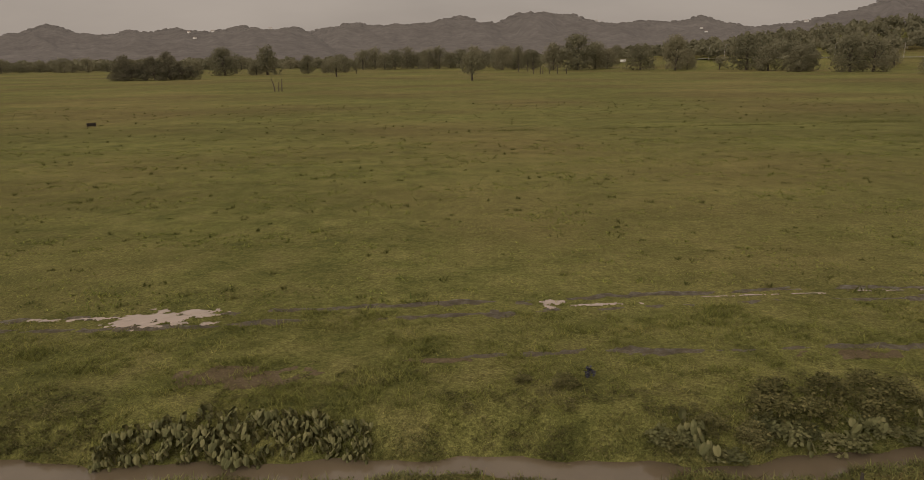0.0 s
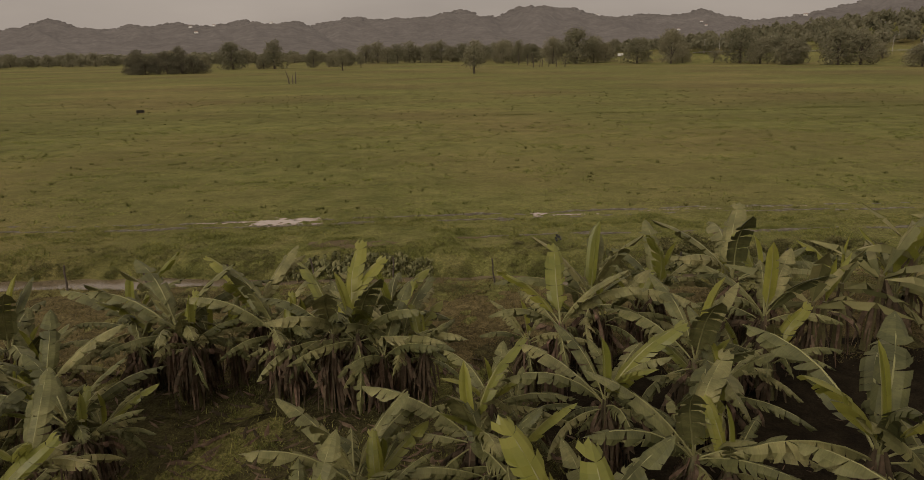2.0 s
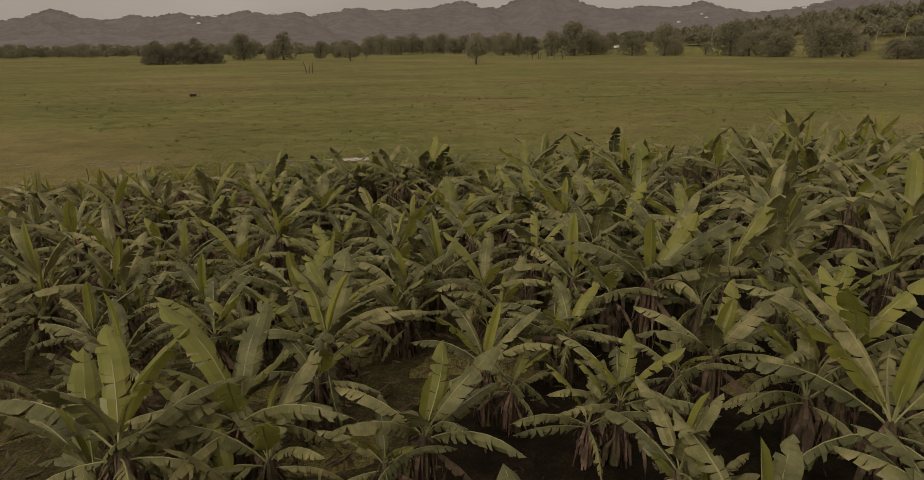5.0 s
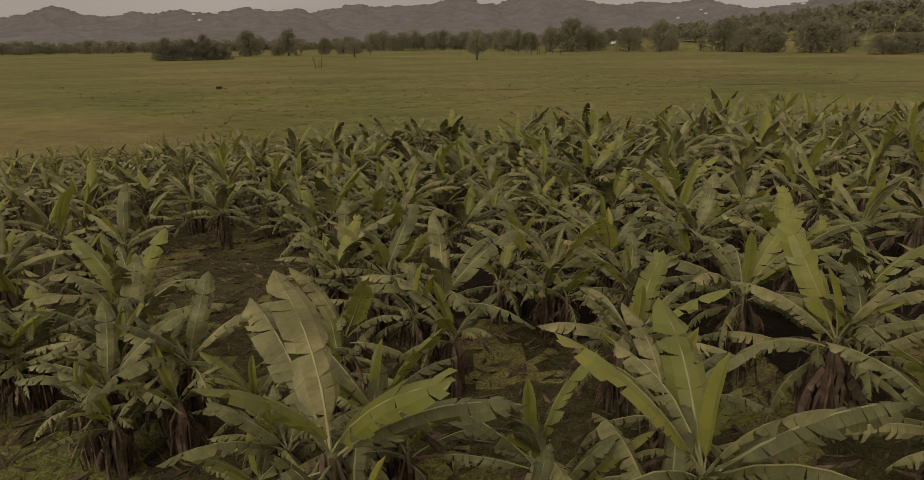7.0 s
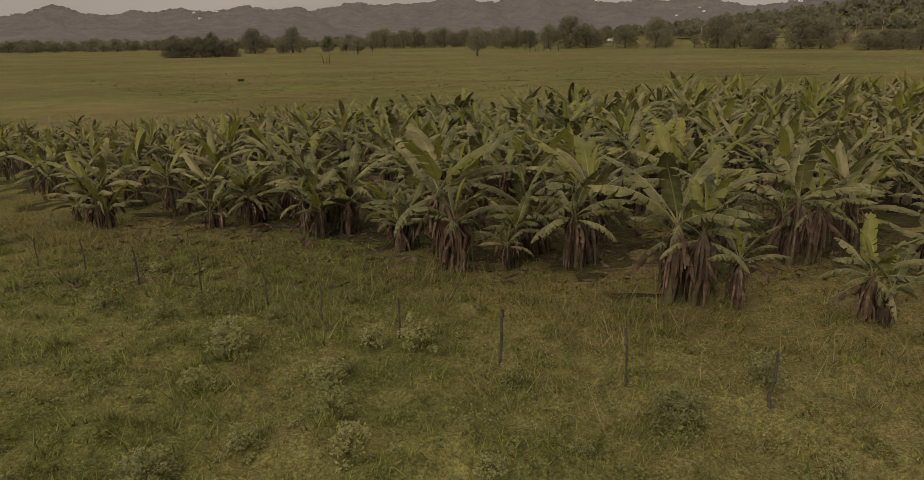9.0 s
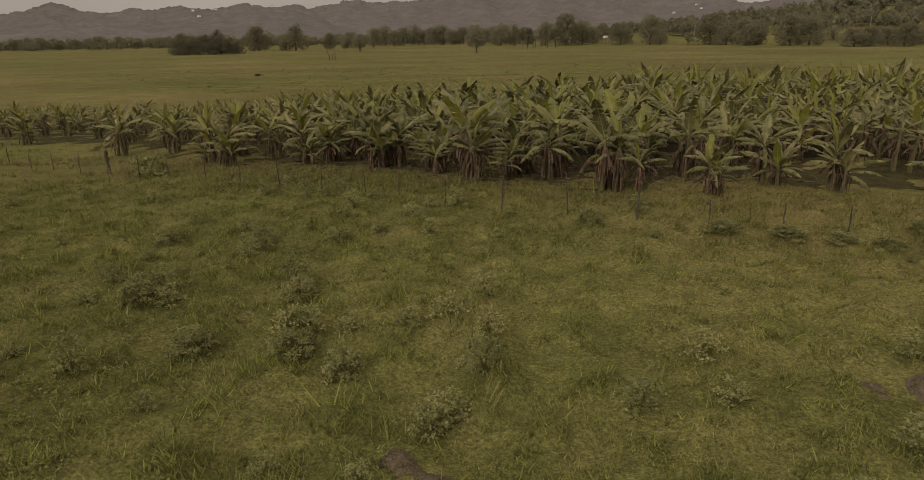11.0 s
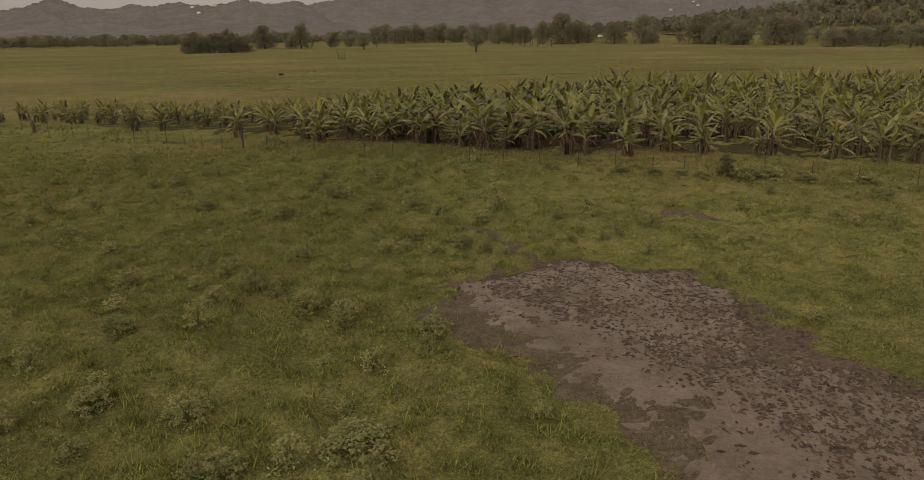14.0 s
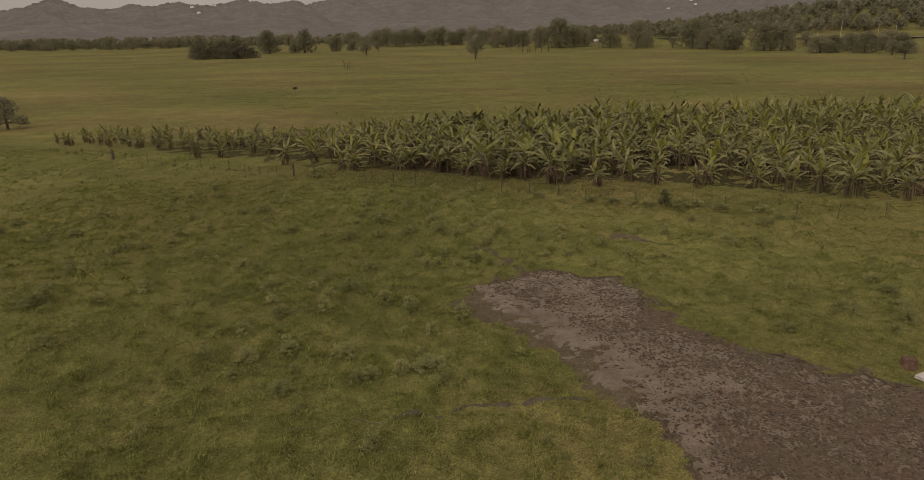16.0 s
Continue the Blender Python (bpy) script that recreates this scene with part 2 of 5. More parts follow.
M_CARPET = material("small_weed_leaves", ((0.112, 0.12, 0.037), (0.168, 0.173, 0.058), (0.23, 0.226, 0.088)), scale=0.7, rough=0.75, island=0.35, through_light=0.25, spec=0.12)
M_BANKWEED = material("bank_weed_leaves", ((0.07, 0.068, 0.024), (0.108, 0.102, 0.038), (0.16, 0.147, 0.062)), scale=0.7, rough=0.75, island=0.45, through_light=0.2, spec=0.12)
M_BAMBOO = material("bamboo_foliage", ((0.11, 0.104, 0.066), (0.14, 0.13, 0.084), (0.17, 0.156, 0.102)), scale=0.15, rough=0.8, island=0.25,
                    through_light=0.5, space="object", spec=0.2)
M_BARK = material("bark", ((0.06, 0.048, 0.036), (0.11, 0.09, 0.07)), scale=6, rough=0.9, bump=0.02, bump_scale=10, space="object")
M_POST = material("weathered_fence_wood", ((0.035, 0.028, 0.022), (0.07, 0.056, 0.043), (0.1, 0.085, 0.066)), scale=8, rough=0.9, bump=0.01,
                  bump_scale=25, per_object=0.3, space="object")
# distance haze is put into the grey-mauve colour and its glow
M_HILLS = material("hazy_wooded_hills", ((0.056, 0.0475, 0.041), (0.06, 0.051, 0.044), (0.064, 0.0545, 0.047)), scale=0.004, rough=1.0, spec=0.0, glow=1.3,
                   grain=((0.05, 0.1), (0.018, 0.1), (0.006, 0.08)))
M_CONCRETE = material("pale_concrete", ((0.35, 0.33, 0.3), (0.45, 0.42, 0.39)), scale=3, rough=0.85, bump=0.004, bump_scale=30, space="object")
M_WHITE = material("white_painted_wall", ((0.6, 0.58, 0.54), (0.72, 0.7, 0.66)), scale=1, rough=0.8, space="object")
M_ROOF = material("rusty_roof_sheet", ((0.2, 0.14, 0.11), (0.3, 0.24, 0.2)), scale=1, rough=0.7, space="object")
M_STEEL = material("galvanised_steel", ((0.3, 0.3, 0.29), (0.4, 0.39, 0.38)), scale=2, rough=0.5, metal=0.7, space="object")
M_ASPHALT = material("asphalt", ((0.045, 0.043, 0.04), (0.06, 0.057, 0.054)), scale=1, rough=0.9)
M_DARK = material("tarred_wood", ((0.02, 0.017, 0.013), (0.04, 0.033, 0.026)), scale=6, rough=0.9, space="object")
M_BLUE = material("blue_plastic", ((0.03, 0.03, 0.04), (0.045, 0.045, 0.06)), scale=6, rough=0.4, space="object")


# ---------------------------------------------------------------- mesh helpers
def make_mesh(name, V, F, mats, index=None, smooth=False):
    """A mesh from arrays: V (n, 3), F (m, 3) or (m, 4)."""
    V, F = np.asarray(V, np.float32), np.asarray(F, np.int32)
    me = bpy.data.meshes.new(name)
    me.vertices.add(len(V))
    me.vertices.foreach_set("co", V.ravel())
    k = F.shape[1]
    me.loops.add(F.size)
    me.loops.foreach_set("vertex_index", F.ravel())
    me.polygons.add(len(F))
    me.polygons.foreach_set("loop_start", np.arange(0, F.size, k, dtype=np.int32))
    for m in mats:
        me.materials.append(m)
    if index is not None:
        me.polygons.foreach_set("material_index", np.asarray(index, np.int32))
    me.polygons.foreach_set("use_smooth", np.full(len(F), smooth, dtype=bool))
    me.update(calc_edges=True)
    return me


def part(name, me, parent=None, label="", m=None):
    ob = new(name, me)
    if parent is not None:
        ob.parent = parent
    if m is not None:
        ob.matrix_basis = m
    if label:
        tagged(ob, label)
    return ob


class Soup:
    """Collects pieces of triangles or quads into one mesh."""

    def __init__(self):
        self.v, self.f, self.i, self.n = [], [], [], 0

    def add(self, V, F, index=0):
        V, F = np.asarray(V, float), np.asarray(F, int)
        if F.shape[1] == 4:
            F = np.concatenate([F[:, [0, 1, 2]], F[:, [0, 2, 3]]])
        self.v.append(V)
        self.f.append(F + self.n)
        self.i.append(np.full(len(F), index) if np.isscalar(index) else np.asarray(index))
        self.n += len(V)
        return self

    def add_mesh_arrays(self, arrays, m):
        V, F, I = arrays
        M = np.array(m)
        self.add(V @ M[:3, :3].T + M[:3, 3], F, I)

    def arrays(self):
        return np.concatenate(self.v), np.concatenate(self.f), np.concatenate(self.i)

    def mesh(self, name, mats, smooth=False):
        V, F, I = self.arrays()
        return make_mesh(name, V, F, mats, I, smooth)


def tube(points, radii, sides=7, cap=True):
    """A tapered tube along points."""
    P = np.asarray(points, float)
    rings = []
    for k in range(len(P)):
        d = P[min(k + 1, len(P) - 1)] - P[max(k - 1, 0)]
        d = d / (np.linalg.norm(d) + 1e-9)
        a = np.cross(d, (0.0, 0.0, 1.0) if abs(d[2]) < 0.9 else (1.0, 0.0, 0.0))
        a /= np.linalg.norm(a)
        b = np.cross(d, a)
        ang = np.linspace(0, 2 * np.pi, sides, endpoint=False)
        rings.append(P[k] + radii[k] * (np.cos(ang)[:, None] * a + np.sin(ang)[:, None] * b))
    V = np.concatenate(rings)
    F = []
    for k in range(len(P) - 1):
        for j in range(sides):
            a0, a1 = k * sides + j, k * sides + (j + 1) % sides
            F.append((a0, a1, a1 + sides, a0 + sides))
    if cap:
        V = np.concatenate([V, P[-1:]])
        e = (len(P) - 1) * sides
        for j in range(sides):
            F.append((e + j, e + (j + 1) % sides, len(V) - 1, len(V) - 1))
    F = np.array(F)
    T = np.concatenate([F[:, [0, 1, 2]], F[F[:, 2] != F[:, 3]][:, [0, 2, 3]]])
    return V, T


def box(x0, x1, y0, y1, z0, z1):
    V = np.array([(x, y, z) for z in (z0, z1) for y in (y0, y1) for x in (x0, x1)], float)
    F = np.array([(0, 2, 3, 1), (4, 5, 7, 6), (0, 1, 5, 4), (2, 6, 7, 3), (0, 4, 6, 2), (1, 3, 7, 5)])
    return V, F


# ---------------------------------------------------------------- lie of the land
_rw = np.random.RandomState(5)
WAVES = [(2 * np.pi / w, a, t, p) for w, a, t, p in zip(np.geomspace(5, 40, 14), np.geomspace(0.02, 0.075, 14), _rw.rand(14) * np.pi, _rw.rand(14) * 6.28)]
_MW = [(2 * np.pi / w, w, t, p) for w, t, p in zip(np.geomspace(0.7, 9, 22), _rw.rand(22) * np.pi, _rw.rand(22) * 6.28)]
_HW = [(2 * np.pi / w, t, p) for w, t, p in zip(np.geomspace(1.4, 3.6, 12), _rw.rand(12) * np.pi, _rw.rand(12) * 6.28)]
_yy = np.arange(-400, 60, 0.5)
_pp = np.interp(_yy, [-160, -112, -104, -90, -80, -67, -57, -36, 4, 12, 16, 21, 25, 40], [4.6, 4.1, 3.95, 3.5, 3.36, 3.12, 3.03, 2.4, 0.6, 0.85, 0.5, 0.15, 0.05, 0.0])
_kern = np.exp(-0.5 * (np.arange(-8, 9) * 0.5 / 1.6) ** 2)
_pp = np.convolve(np.pad(_pp, 8, "edge"), _kern / _kern.sum(), "valid")


def step(a, b, x):
    u = np.clip((np.asarray(x, float) - a) / (b - a), 0, 1)
    return u * u * (3 - 2 * u)


def rough_field(x, y, power=0.5):
    """A ragged field of about -1 to 1, for uneven outlines."""
    r = 0
    for k, w, t, p in _MW:
        r = r + w ** power * np.sin(k * (x * np.cos(t) + y * np.sin(t)) + p + 1.7 * np.sin(0.37 * k * (x * np.sin(t) - y * np.cos(t)) + p))
    return r / 6.0


def hummock(x, y):
    """Small humps of the rough meadow, about -2 to 2."""
    return sum(np.sin(k * (x * np.cos(t) + y * np.sin(t)) + p + 1.3 * np.sin(0.4 * k * (x * np.sin(t) - y * np.cos(t)))) for k, t, p in _HW) * 0.42


def canal_edges(x):
    """Where the water meets the two banks."""
    far = 18.3 + 0.9 * step(-10, -19, x) - 0.7 * np.exp(-((x - 8) / 4) ** 2) + 0.12 * np.sin(1.3 * x) + 0.08 * np.sin(3.1 * x + 1)
    near = 17.3 - 0.25 * step(-9.5, -13, x) - 1.5 * np.exp(-((x - 4.6) / 1.5) ** 2) - 0.5 * np.exp(-((x - 10) / 3) ** 2) + 0.15 * np.sin(0.9 * x + 2) + 0.1 * np.sin(2.7 * x)
    return near, far


WATER_Z = -0.72


def fence_y(x):
    return -58.0 - 0.535 * (x + 4.9)

def inside(poly, x, y):
    """Signed distance to a polygon's outline, positive inside."""
    d = np.full(np.shape(x), 1e9)
    odd = np.zeros(np.shape(x), bool)
    for (ax, ay), (bx, by) in zip(poly, poly[1:] + poly[:1]):
        t = np.clip(((x - ax) * (bx - ax) + (y - ay) * (by - ay)) / ((bx - ax) ** 2 + (by - ay) ** 2), 0, 1)
        d = np.minimum(d, np.hypot(x - ax - t * (bx - ax), y - ay - t * (by - ay)))
        odd ^= ((ay > y) != (by > y)) & (x < (bx - ax) * (y - ay) / (by - ay + 1e-12) + ax)
    return np.where(odd, d, -d)


MUD = [(-10.7, -90.6), (-9, -86.9), (-6.9, -85.3), (-4.6, -84.3), (-1.5, -85.5), (0.6, -87), (1.7, -89), (1.7, -92), (2.2, -95.6), (3.6, -97.6), (5.3, -99.2), (7.3, -101.2), (10.8, -103.2),
       (14, -104.8), (15.5, -108), (12, -112), (5, -113.5), (-0.4, -112), (-1.5, -109.2), (-2.2, -106.5), (-3.2, -103.4), (-4.4, -100.5), (-5.8, -97.4), (-7.6, -94.4), (-9.2, -92.7)]


def land(x, y):
    x, y = np.asarray(x, float), np.asarray(y, float)
    shear = 0.5 * np.clip(x + 4, -60, 60) * step(-5, -45, y)
    z = np.interp(y + shear, _yy, _pp) + np.interp(x, [-80, -60, -32, -18, -5, 45], [-1.3, -1.0, -0.45, -0.05, 0, 1.4]) * step(-40, -54, y + shear)
    lump = 0
    for k, a, t, p in WAVES:
        lump = lump + a * np.sin(k * (x * np.cos(t) + y * np.sin(t)) + p)
    z = z + lump * 0.5 * (1 - 0.7 * step(30, 60, y))
    # hummocks of the rough meadow
    wild = step(-50, -60, y) * step(0.5, -2.0, inside(MUD, x, y)) * step(70, 50, np.abs(x))
    z = z + 0.12 * wild * hummock(x, y)
    # canal cut between the two fields
    near, far = canal_edges(x)
    deep = WATER_Z - 0.45
    u = np.clip((y - near + 3.6) / 3.6, 0, 1.3)
    v = np.clip((far + 2.4 - y) / 2.4, 0, 1.3)
    side_a = z + (WATER_Z - z) * (u + 0.12 * np.sin(np.pi * np.clip(u, 0, 1)))
    side_b = z + (WATER_Z - z) * (v - 0.25 * np.sin(np.pi * np.clip(v, 0, 1)))
    z = np.where((u > 0) & (v > 0), np.maximum(np.maximum(side_a, side_b), deep), z)
    # shallow ditch along the field fence
    q = y - fence_y(x) + 1.7
    z = z - 0.45 * np.exp(-(q / 0.8) ** 2) * step(-8, 3, x) * step(40, 20, x)
    # road bank and wooded rise beyond the pasture
    foot = np.maximum(560 - 0.8 * np.maximum(x - 190, 0), 405)
    z = z + 7.0 * step(0, 40, y - foot) * step(150, 230, x)
    z = z + 30 * np.exp(-((x - 520) / 210) ** 2 - ((y - 720) / 110) ** 2)
    return z


def axis(a, b, fine, far_a, far_b, grow=1.25):
    mid = list(np.arange(a, b + 1e-6, fine))
    lo, hi, d = [], [], fine
    x = a
    while x > far_a:
        d *= grow
        x -= d
        lo.append(x)
    x, d = b, fine
    while x < far_b:
        d *= grow
        x += d
        hi.append(x)
    return np.array(lo[::-1] + mid + hi)


gx = axis(-46, 40, 0.66, -4600, 4600, 1.12)
gy = np.concatenate([axis(-118, -54, 0.45, -900, -54, 1.12)[:-1], np.arange(-54, 10, 0.9), np.arange(10, 27, 0.35), axis(27, 60, 0.8, 26, 4600, 1.07)[0:]])
gy = np.unique(np.round(gy, 3))
GX, GY = np.meshgrid(gx, gy)
GV = np.stack([GX, GY, land(GX, GY)], -1).reshape(-1, 3)
nx, ny = len(gx), len(gy)
ii = (np.arange(ny - 1)[:, None] * nx + np.arange(nx - 1)[None]).ravel()
GF = np.stack([ii, ii + 1, ii + nx + 1, ii + nx], -1)
ground = new("ground", make_mesh("ground", GV, GF, [M_GROUND], smooth=True))
tagged(ground, "wide pasture of short green and yellowish grass", "ground", kind="structure")


def sheet(name, mask, x0, x1, y0, y1, res, lift, mat, label, category, level=None, kind="structure", over=0.0):
    """A thin ragged sheet on the ground wherever mask(x, y) is above zero; its rim dips below the surface that it lies on."""
    xs, ys = np.arange(x0, x1, res), np.arange(y0, y1, res)
    X, Y = np.meshgrid(xs, ys)
    K = mask(X, Y)
    Z = land(X, Y) + over + np.clip(K * 0.16, -0.1, lift) if level is None else np.full(X.shape, level)
    V = np.stack([X, Y, Z], -1).reshape(-1, 3)
    n = len(xs)
    lim = -0.5 if level is None else 0
    keep = (K[:-1, :-1] > lim) & (K[1:, 1:] > lim)
    r, c = np.nonzero(keep)
    i = r * n + c
    F = np.stack([i, i + 1, i + n + 1, i + n], -1)
    used, inv = np.unique(F, return_inverse=True)
    ob = new(name, make_mesh(name, V[used], inv.reshape(F.shape), [mat], smooth=True))
    return tagged(ob, label, category, kind=kind)


# canal water
def canal_mask(x, y):
    near, far = canal_edges(x)
    return (y > near - 0.8) & (y < far + 0.8)


sheet("water", lambda x, y: canal_mask(x, y) - 0.5, -140, 140, 13.5, 21, 0.35, 0, M_WATER, "muddy brown water in a narrow canal", "canal water", level=WATER_Z)


# cart track and puddles in the pasture
def track_mask(x, y):
    line = 29.2 + 0.028 * x + 0.5 * np.sin(0.11 * x)
    rut = np.minimum(np.abs(y - line - 0.75), np.abs(y - line + 0.75))
    path = np.abs(y - 24.1 - 0.12 * np.sin(0.35 * x)) + 0.4 * step(-2, -6, x)
    return 0.1 - np.minimum(rut, path + 0.04) + 0.12 * rough_field(x * 0.5, y * 1.6) + 0.12 * rough_field(x * 2.0, y * 4.0)


def puddle_mask(x, y):
    b = np.full(np.shape(x), -9.0)
    for cx, cy, rx, ry in ((-13.8, 28.4, 1.25, 0.95), (-12.0, 29.15, 1.5, 0.45), (-12.8, 28.1, 1.6, 0.3), (-18.2, 28.8, 1.3, 0.16), (4.6, 29.6, 0.8, 0.42), (6.6, 29.5, 1.3, 0.12),
                           (15.5, 30.2, 3.4, 0.07), (21.5, 30.5, 3.0, 0.07)):
        b = np.maximum(b, 1 - ((x - cx) / rx) ** 2 - ((y - cy) / ry) ** 2)
    return b + 0.8 * rough_field(x * 1.3, y * 2.2) + 1.0 * rough_field(x * 4.1, y * 7.0) - 0.15


sheet("cart_track", track_mask, -70, 80, 23.4, 33.5, 0.15, 0.03, M_RUT, "twin muddy wheel ruts across the pasture", "dirt track")
sheet("puddle", puddle_mask, -24, 26, 26, 35, 0.09, 0.02, M_PUDDLE, "pale shallow puddles reflecting the grey sky", "puddle", over=0.02)


def earth_mask(x, y):
    b = np.full(np.shape(x), -9.0)
    for cx, cy, rx, ry in ((-8.2, 22.6, 1.8, 0.9), (-1.2, 23.8, 1.2, 0.3), (16.0, 23.4, 2.0, 0.4), (-20.0, 14.6, 7.0, 1.0), (0.0, 14.6, 9.0, 1.1), (12.0, 14.4, 6.0, 0.8)):
        b = np.maximum(b, 1 - ((x - cx) / rx) ** 2 - ((y - cy) / ry) ** 2)
    return 0.6 * b + 0.7 * rough_field(x, y * 1.5) + 0.5 * rough_field(3 * x, 4 * y)


sheet("bare_earth", earth_mask, -30, 26, 13.5, 26, 0.2, 0.02, M_EARTH, "bare brown earth showing on the canal bank", "bare earth")


def stubble_mask(x, y):
    return np.minimum.reduce([(12.1 - y) * 0.6, (y - 3.5) * 0.4, (x + 44) * 0.3, (44 - x) * 0.3, np.full(np.shape(x), 0.6)]) + 0.45 * rough_field(x * 0.7, y * 0.9) + 0.35 * rough_field(2.5 * x, 2.5 * y, 0.3)


sheet("stubble_soil", stubble_mask, -46, 46, 2.5, 14, 0.22, 0.02, M_STUBBLE, "brown soil and cut stubble beside the grove", "bare soil")


def mud_mask(x, y):
    trail = 0.24 - np.abs(x - np.interp(y, [-85, -83.8, -81.7, -80.1, -78.3], [-5.2, -5.7, -6.4, -7.1, -8.6]) - 0.1 * np.sin(2 * y)) + 10 * np.minimum(0, (y + 86) / 9) + 10 * np.minimum(0, (-78.6 - y) / 9)
    side = 0.16 - np.abs(y - np.interp(x, [1, 3, 4.1, 6], [-75.4, -76.6, -77.5, -78.2]) - 0.15 * np.sin(2 * x)) * 0.8 + 10 * np.minimum(0, (x - 1.4) / 9) + 10 * np.minimum(0, (5.6 - x) / 9)
    return np.maximum(inside(MUD, x, y) + 0.2 * rough_field(x, y) + 0.22 * rough_field(3 * x, 3 * y), np.maximum(trail, side) + 0.07 * rough_field(2 * x, 2 * y))


def foot_mask(x, y):
    line = np.interp(x, [-19, -15.5, -12.9, -10.2, -7.5, -4], [-105.2, -104.1, -104.2, -103.2, -103.0, -102.8])
    return 4 * (0.03 - np.abs(y - line - 0.06 * np.sin(2.3 * x)) + 0.03 * rough_field(1.5 * x, 1.5 * y) + np.minimum(0, x + 18) + np.minimum(0, -4.8 - x))


def wet_side(x, y):
    """How far a place lies across the run of pale silt, counted from its middle."""
    return x - np.interp(y, [-120, -101.9, -100.3, -98.3, -96.5, -93.6, -90.9, -88.8, -86], [-1.6, -1.6, -2.2, -3.1, -4.0, -5.1, -6.8, -8.6, -10.2])


def silt_mask(x, y):
    return np.minimum(np.minimum(mud_mask(x, y) - 0.25, inside(MUD, x, y) + 0.5 + 9 * (y > -79)), (wet_side(x, y) + 1.15) * 0.6 + 0.45 * rough_field(1.2 * x, 1.2 * y) + 0.4 * rough_field(5 * x, 5 * y, 0.1))


def crust_mask(x, y):
    w = wet_side(x, y)
    bar = 1.28 - 0.45 * step(-101.5, -104.5, y) * step(0.2, 1.5, w) - 1.1 * step(0.3, 1.9, w) + 0.3 * step(-92.5, -97.5, y) * step(4.5, 2, w) + 0.25 * rough_field(0.45 * x + 9, 0.45 * y + 2) - 0.05 * step(1.3, 0.2, inside(MUD, x, y)) * step(0.5, 2, w) - 0.22 * step(-97.5, -102.5, y) * step(0.5, 2.5, w) - 0.75 * step(-100, -102.5, y) * step(-2.0, -0.6, w) * step(1.6, 0.6, w)
    return np.minimum(0.72 * rough_field(15 * x, 11 * y, 0.0) + 0.4 * rough_field(6 * x + 1, 6 * y, 0.0) + 0.3 * rough_field(2.2 * x + 3, 2.2 * y, 0.2) - bar, 0.6 * mud_mask(x, y) + 0.1)


sheet("trampled_soil", mud_mask, -19.5, 18, -120, -76, 0.16, 0.02, M_TRAMPLED, "brown trampled soil round the mud", "bare soil", over=0.02)
# thin dark strip painted for the shadow beside the trodden grass
sheet("foot_path", foot_mask, -19, -2, -106.5, -101.5, 0.06, 0.03, M_RUT, "narrow foot path through the meadow, its grass-edge shadow painted dark", "foot path", over=0.03)
sheet("mud_patch", silt_mask, -19, 17.5, -120, -74, 0.16, 0.012, M_MUD, "bare patch of pale wet silt", "mud", over=0.042)
sheet("mud_crust", crust_mask, -11, 16.5, -114.5, -84, 0.05, 0.035, M_CRUST, "raised reddish-brown mud churned up by hooves", "mud", kind="stuff", over=0.042)


# clods pressed up by hooves
rng = np.random.RandomState(11)
cx, cy = rng.uniform(-11, 14.5, 95000), rng.uniform(-112, -84, 95000)
ok = (mud_mask(cx, cy) > 0.5 * rng.rand(95000) - 0.35) & (wet_side(cx, cy) > -0.9) & (crust_mask(cx, cy) > 0.1 - 1.3 * rng.rand(95000) ** 2.0)
cx, cy = cx[ok], cy[ok]
base = np.array([(1.2, 0, 0), (0, 0.8, 0), (-1.1, 0, 0), (0, -0.9, 0), (0.1, 0.05, 0.6)])
bf = np.array([(0, 1, 4), (1, 2, 4), (2, 3, 4), (3, 0, 4)])
sz = np.minimum(rng.gamma(1.6, 0.023, len(cx)) + 0.014, 0.12)
an = rng.rand(len(cx)) * 6.28
jit = 1 + 0.35 * rng.randn(len(cx), 5, 1)
P = base[None] * jit
P = np.stack([P[..., 0] * np.cos(an)[:, None] - P[..., 1] * np.sin(an)[:, None] * 0.7, P[..., 0] * np.sin(an)[:, None] + P[..., 1] * np.cos(an)[:, None] * 0.7, P[..., 2] * 0.5], -1)
P = P * sz[:, None, None] + np.stack([cx, cy, land(cx, cy) + 0.06], -1)[:, None]
tagged(new("mud_clods", make_mesh("mud_clods", P.reshape(-1, 3), (bf[None] + 5 * np.arange(len(cx))[:, None, None]).reshape(-1, 3), [M_CLOD])),
       "dark clods of churned mud", "clods", kind="stuff")


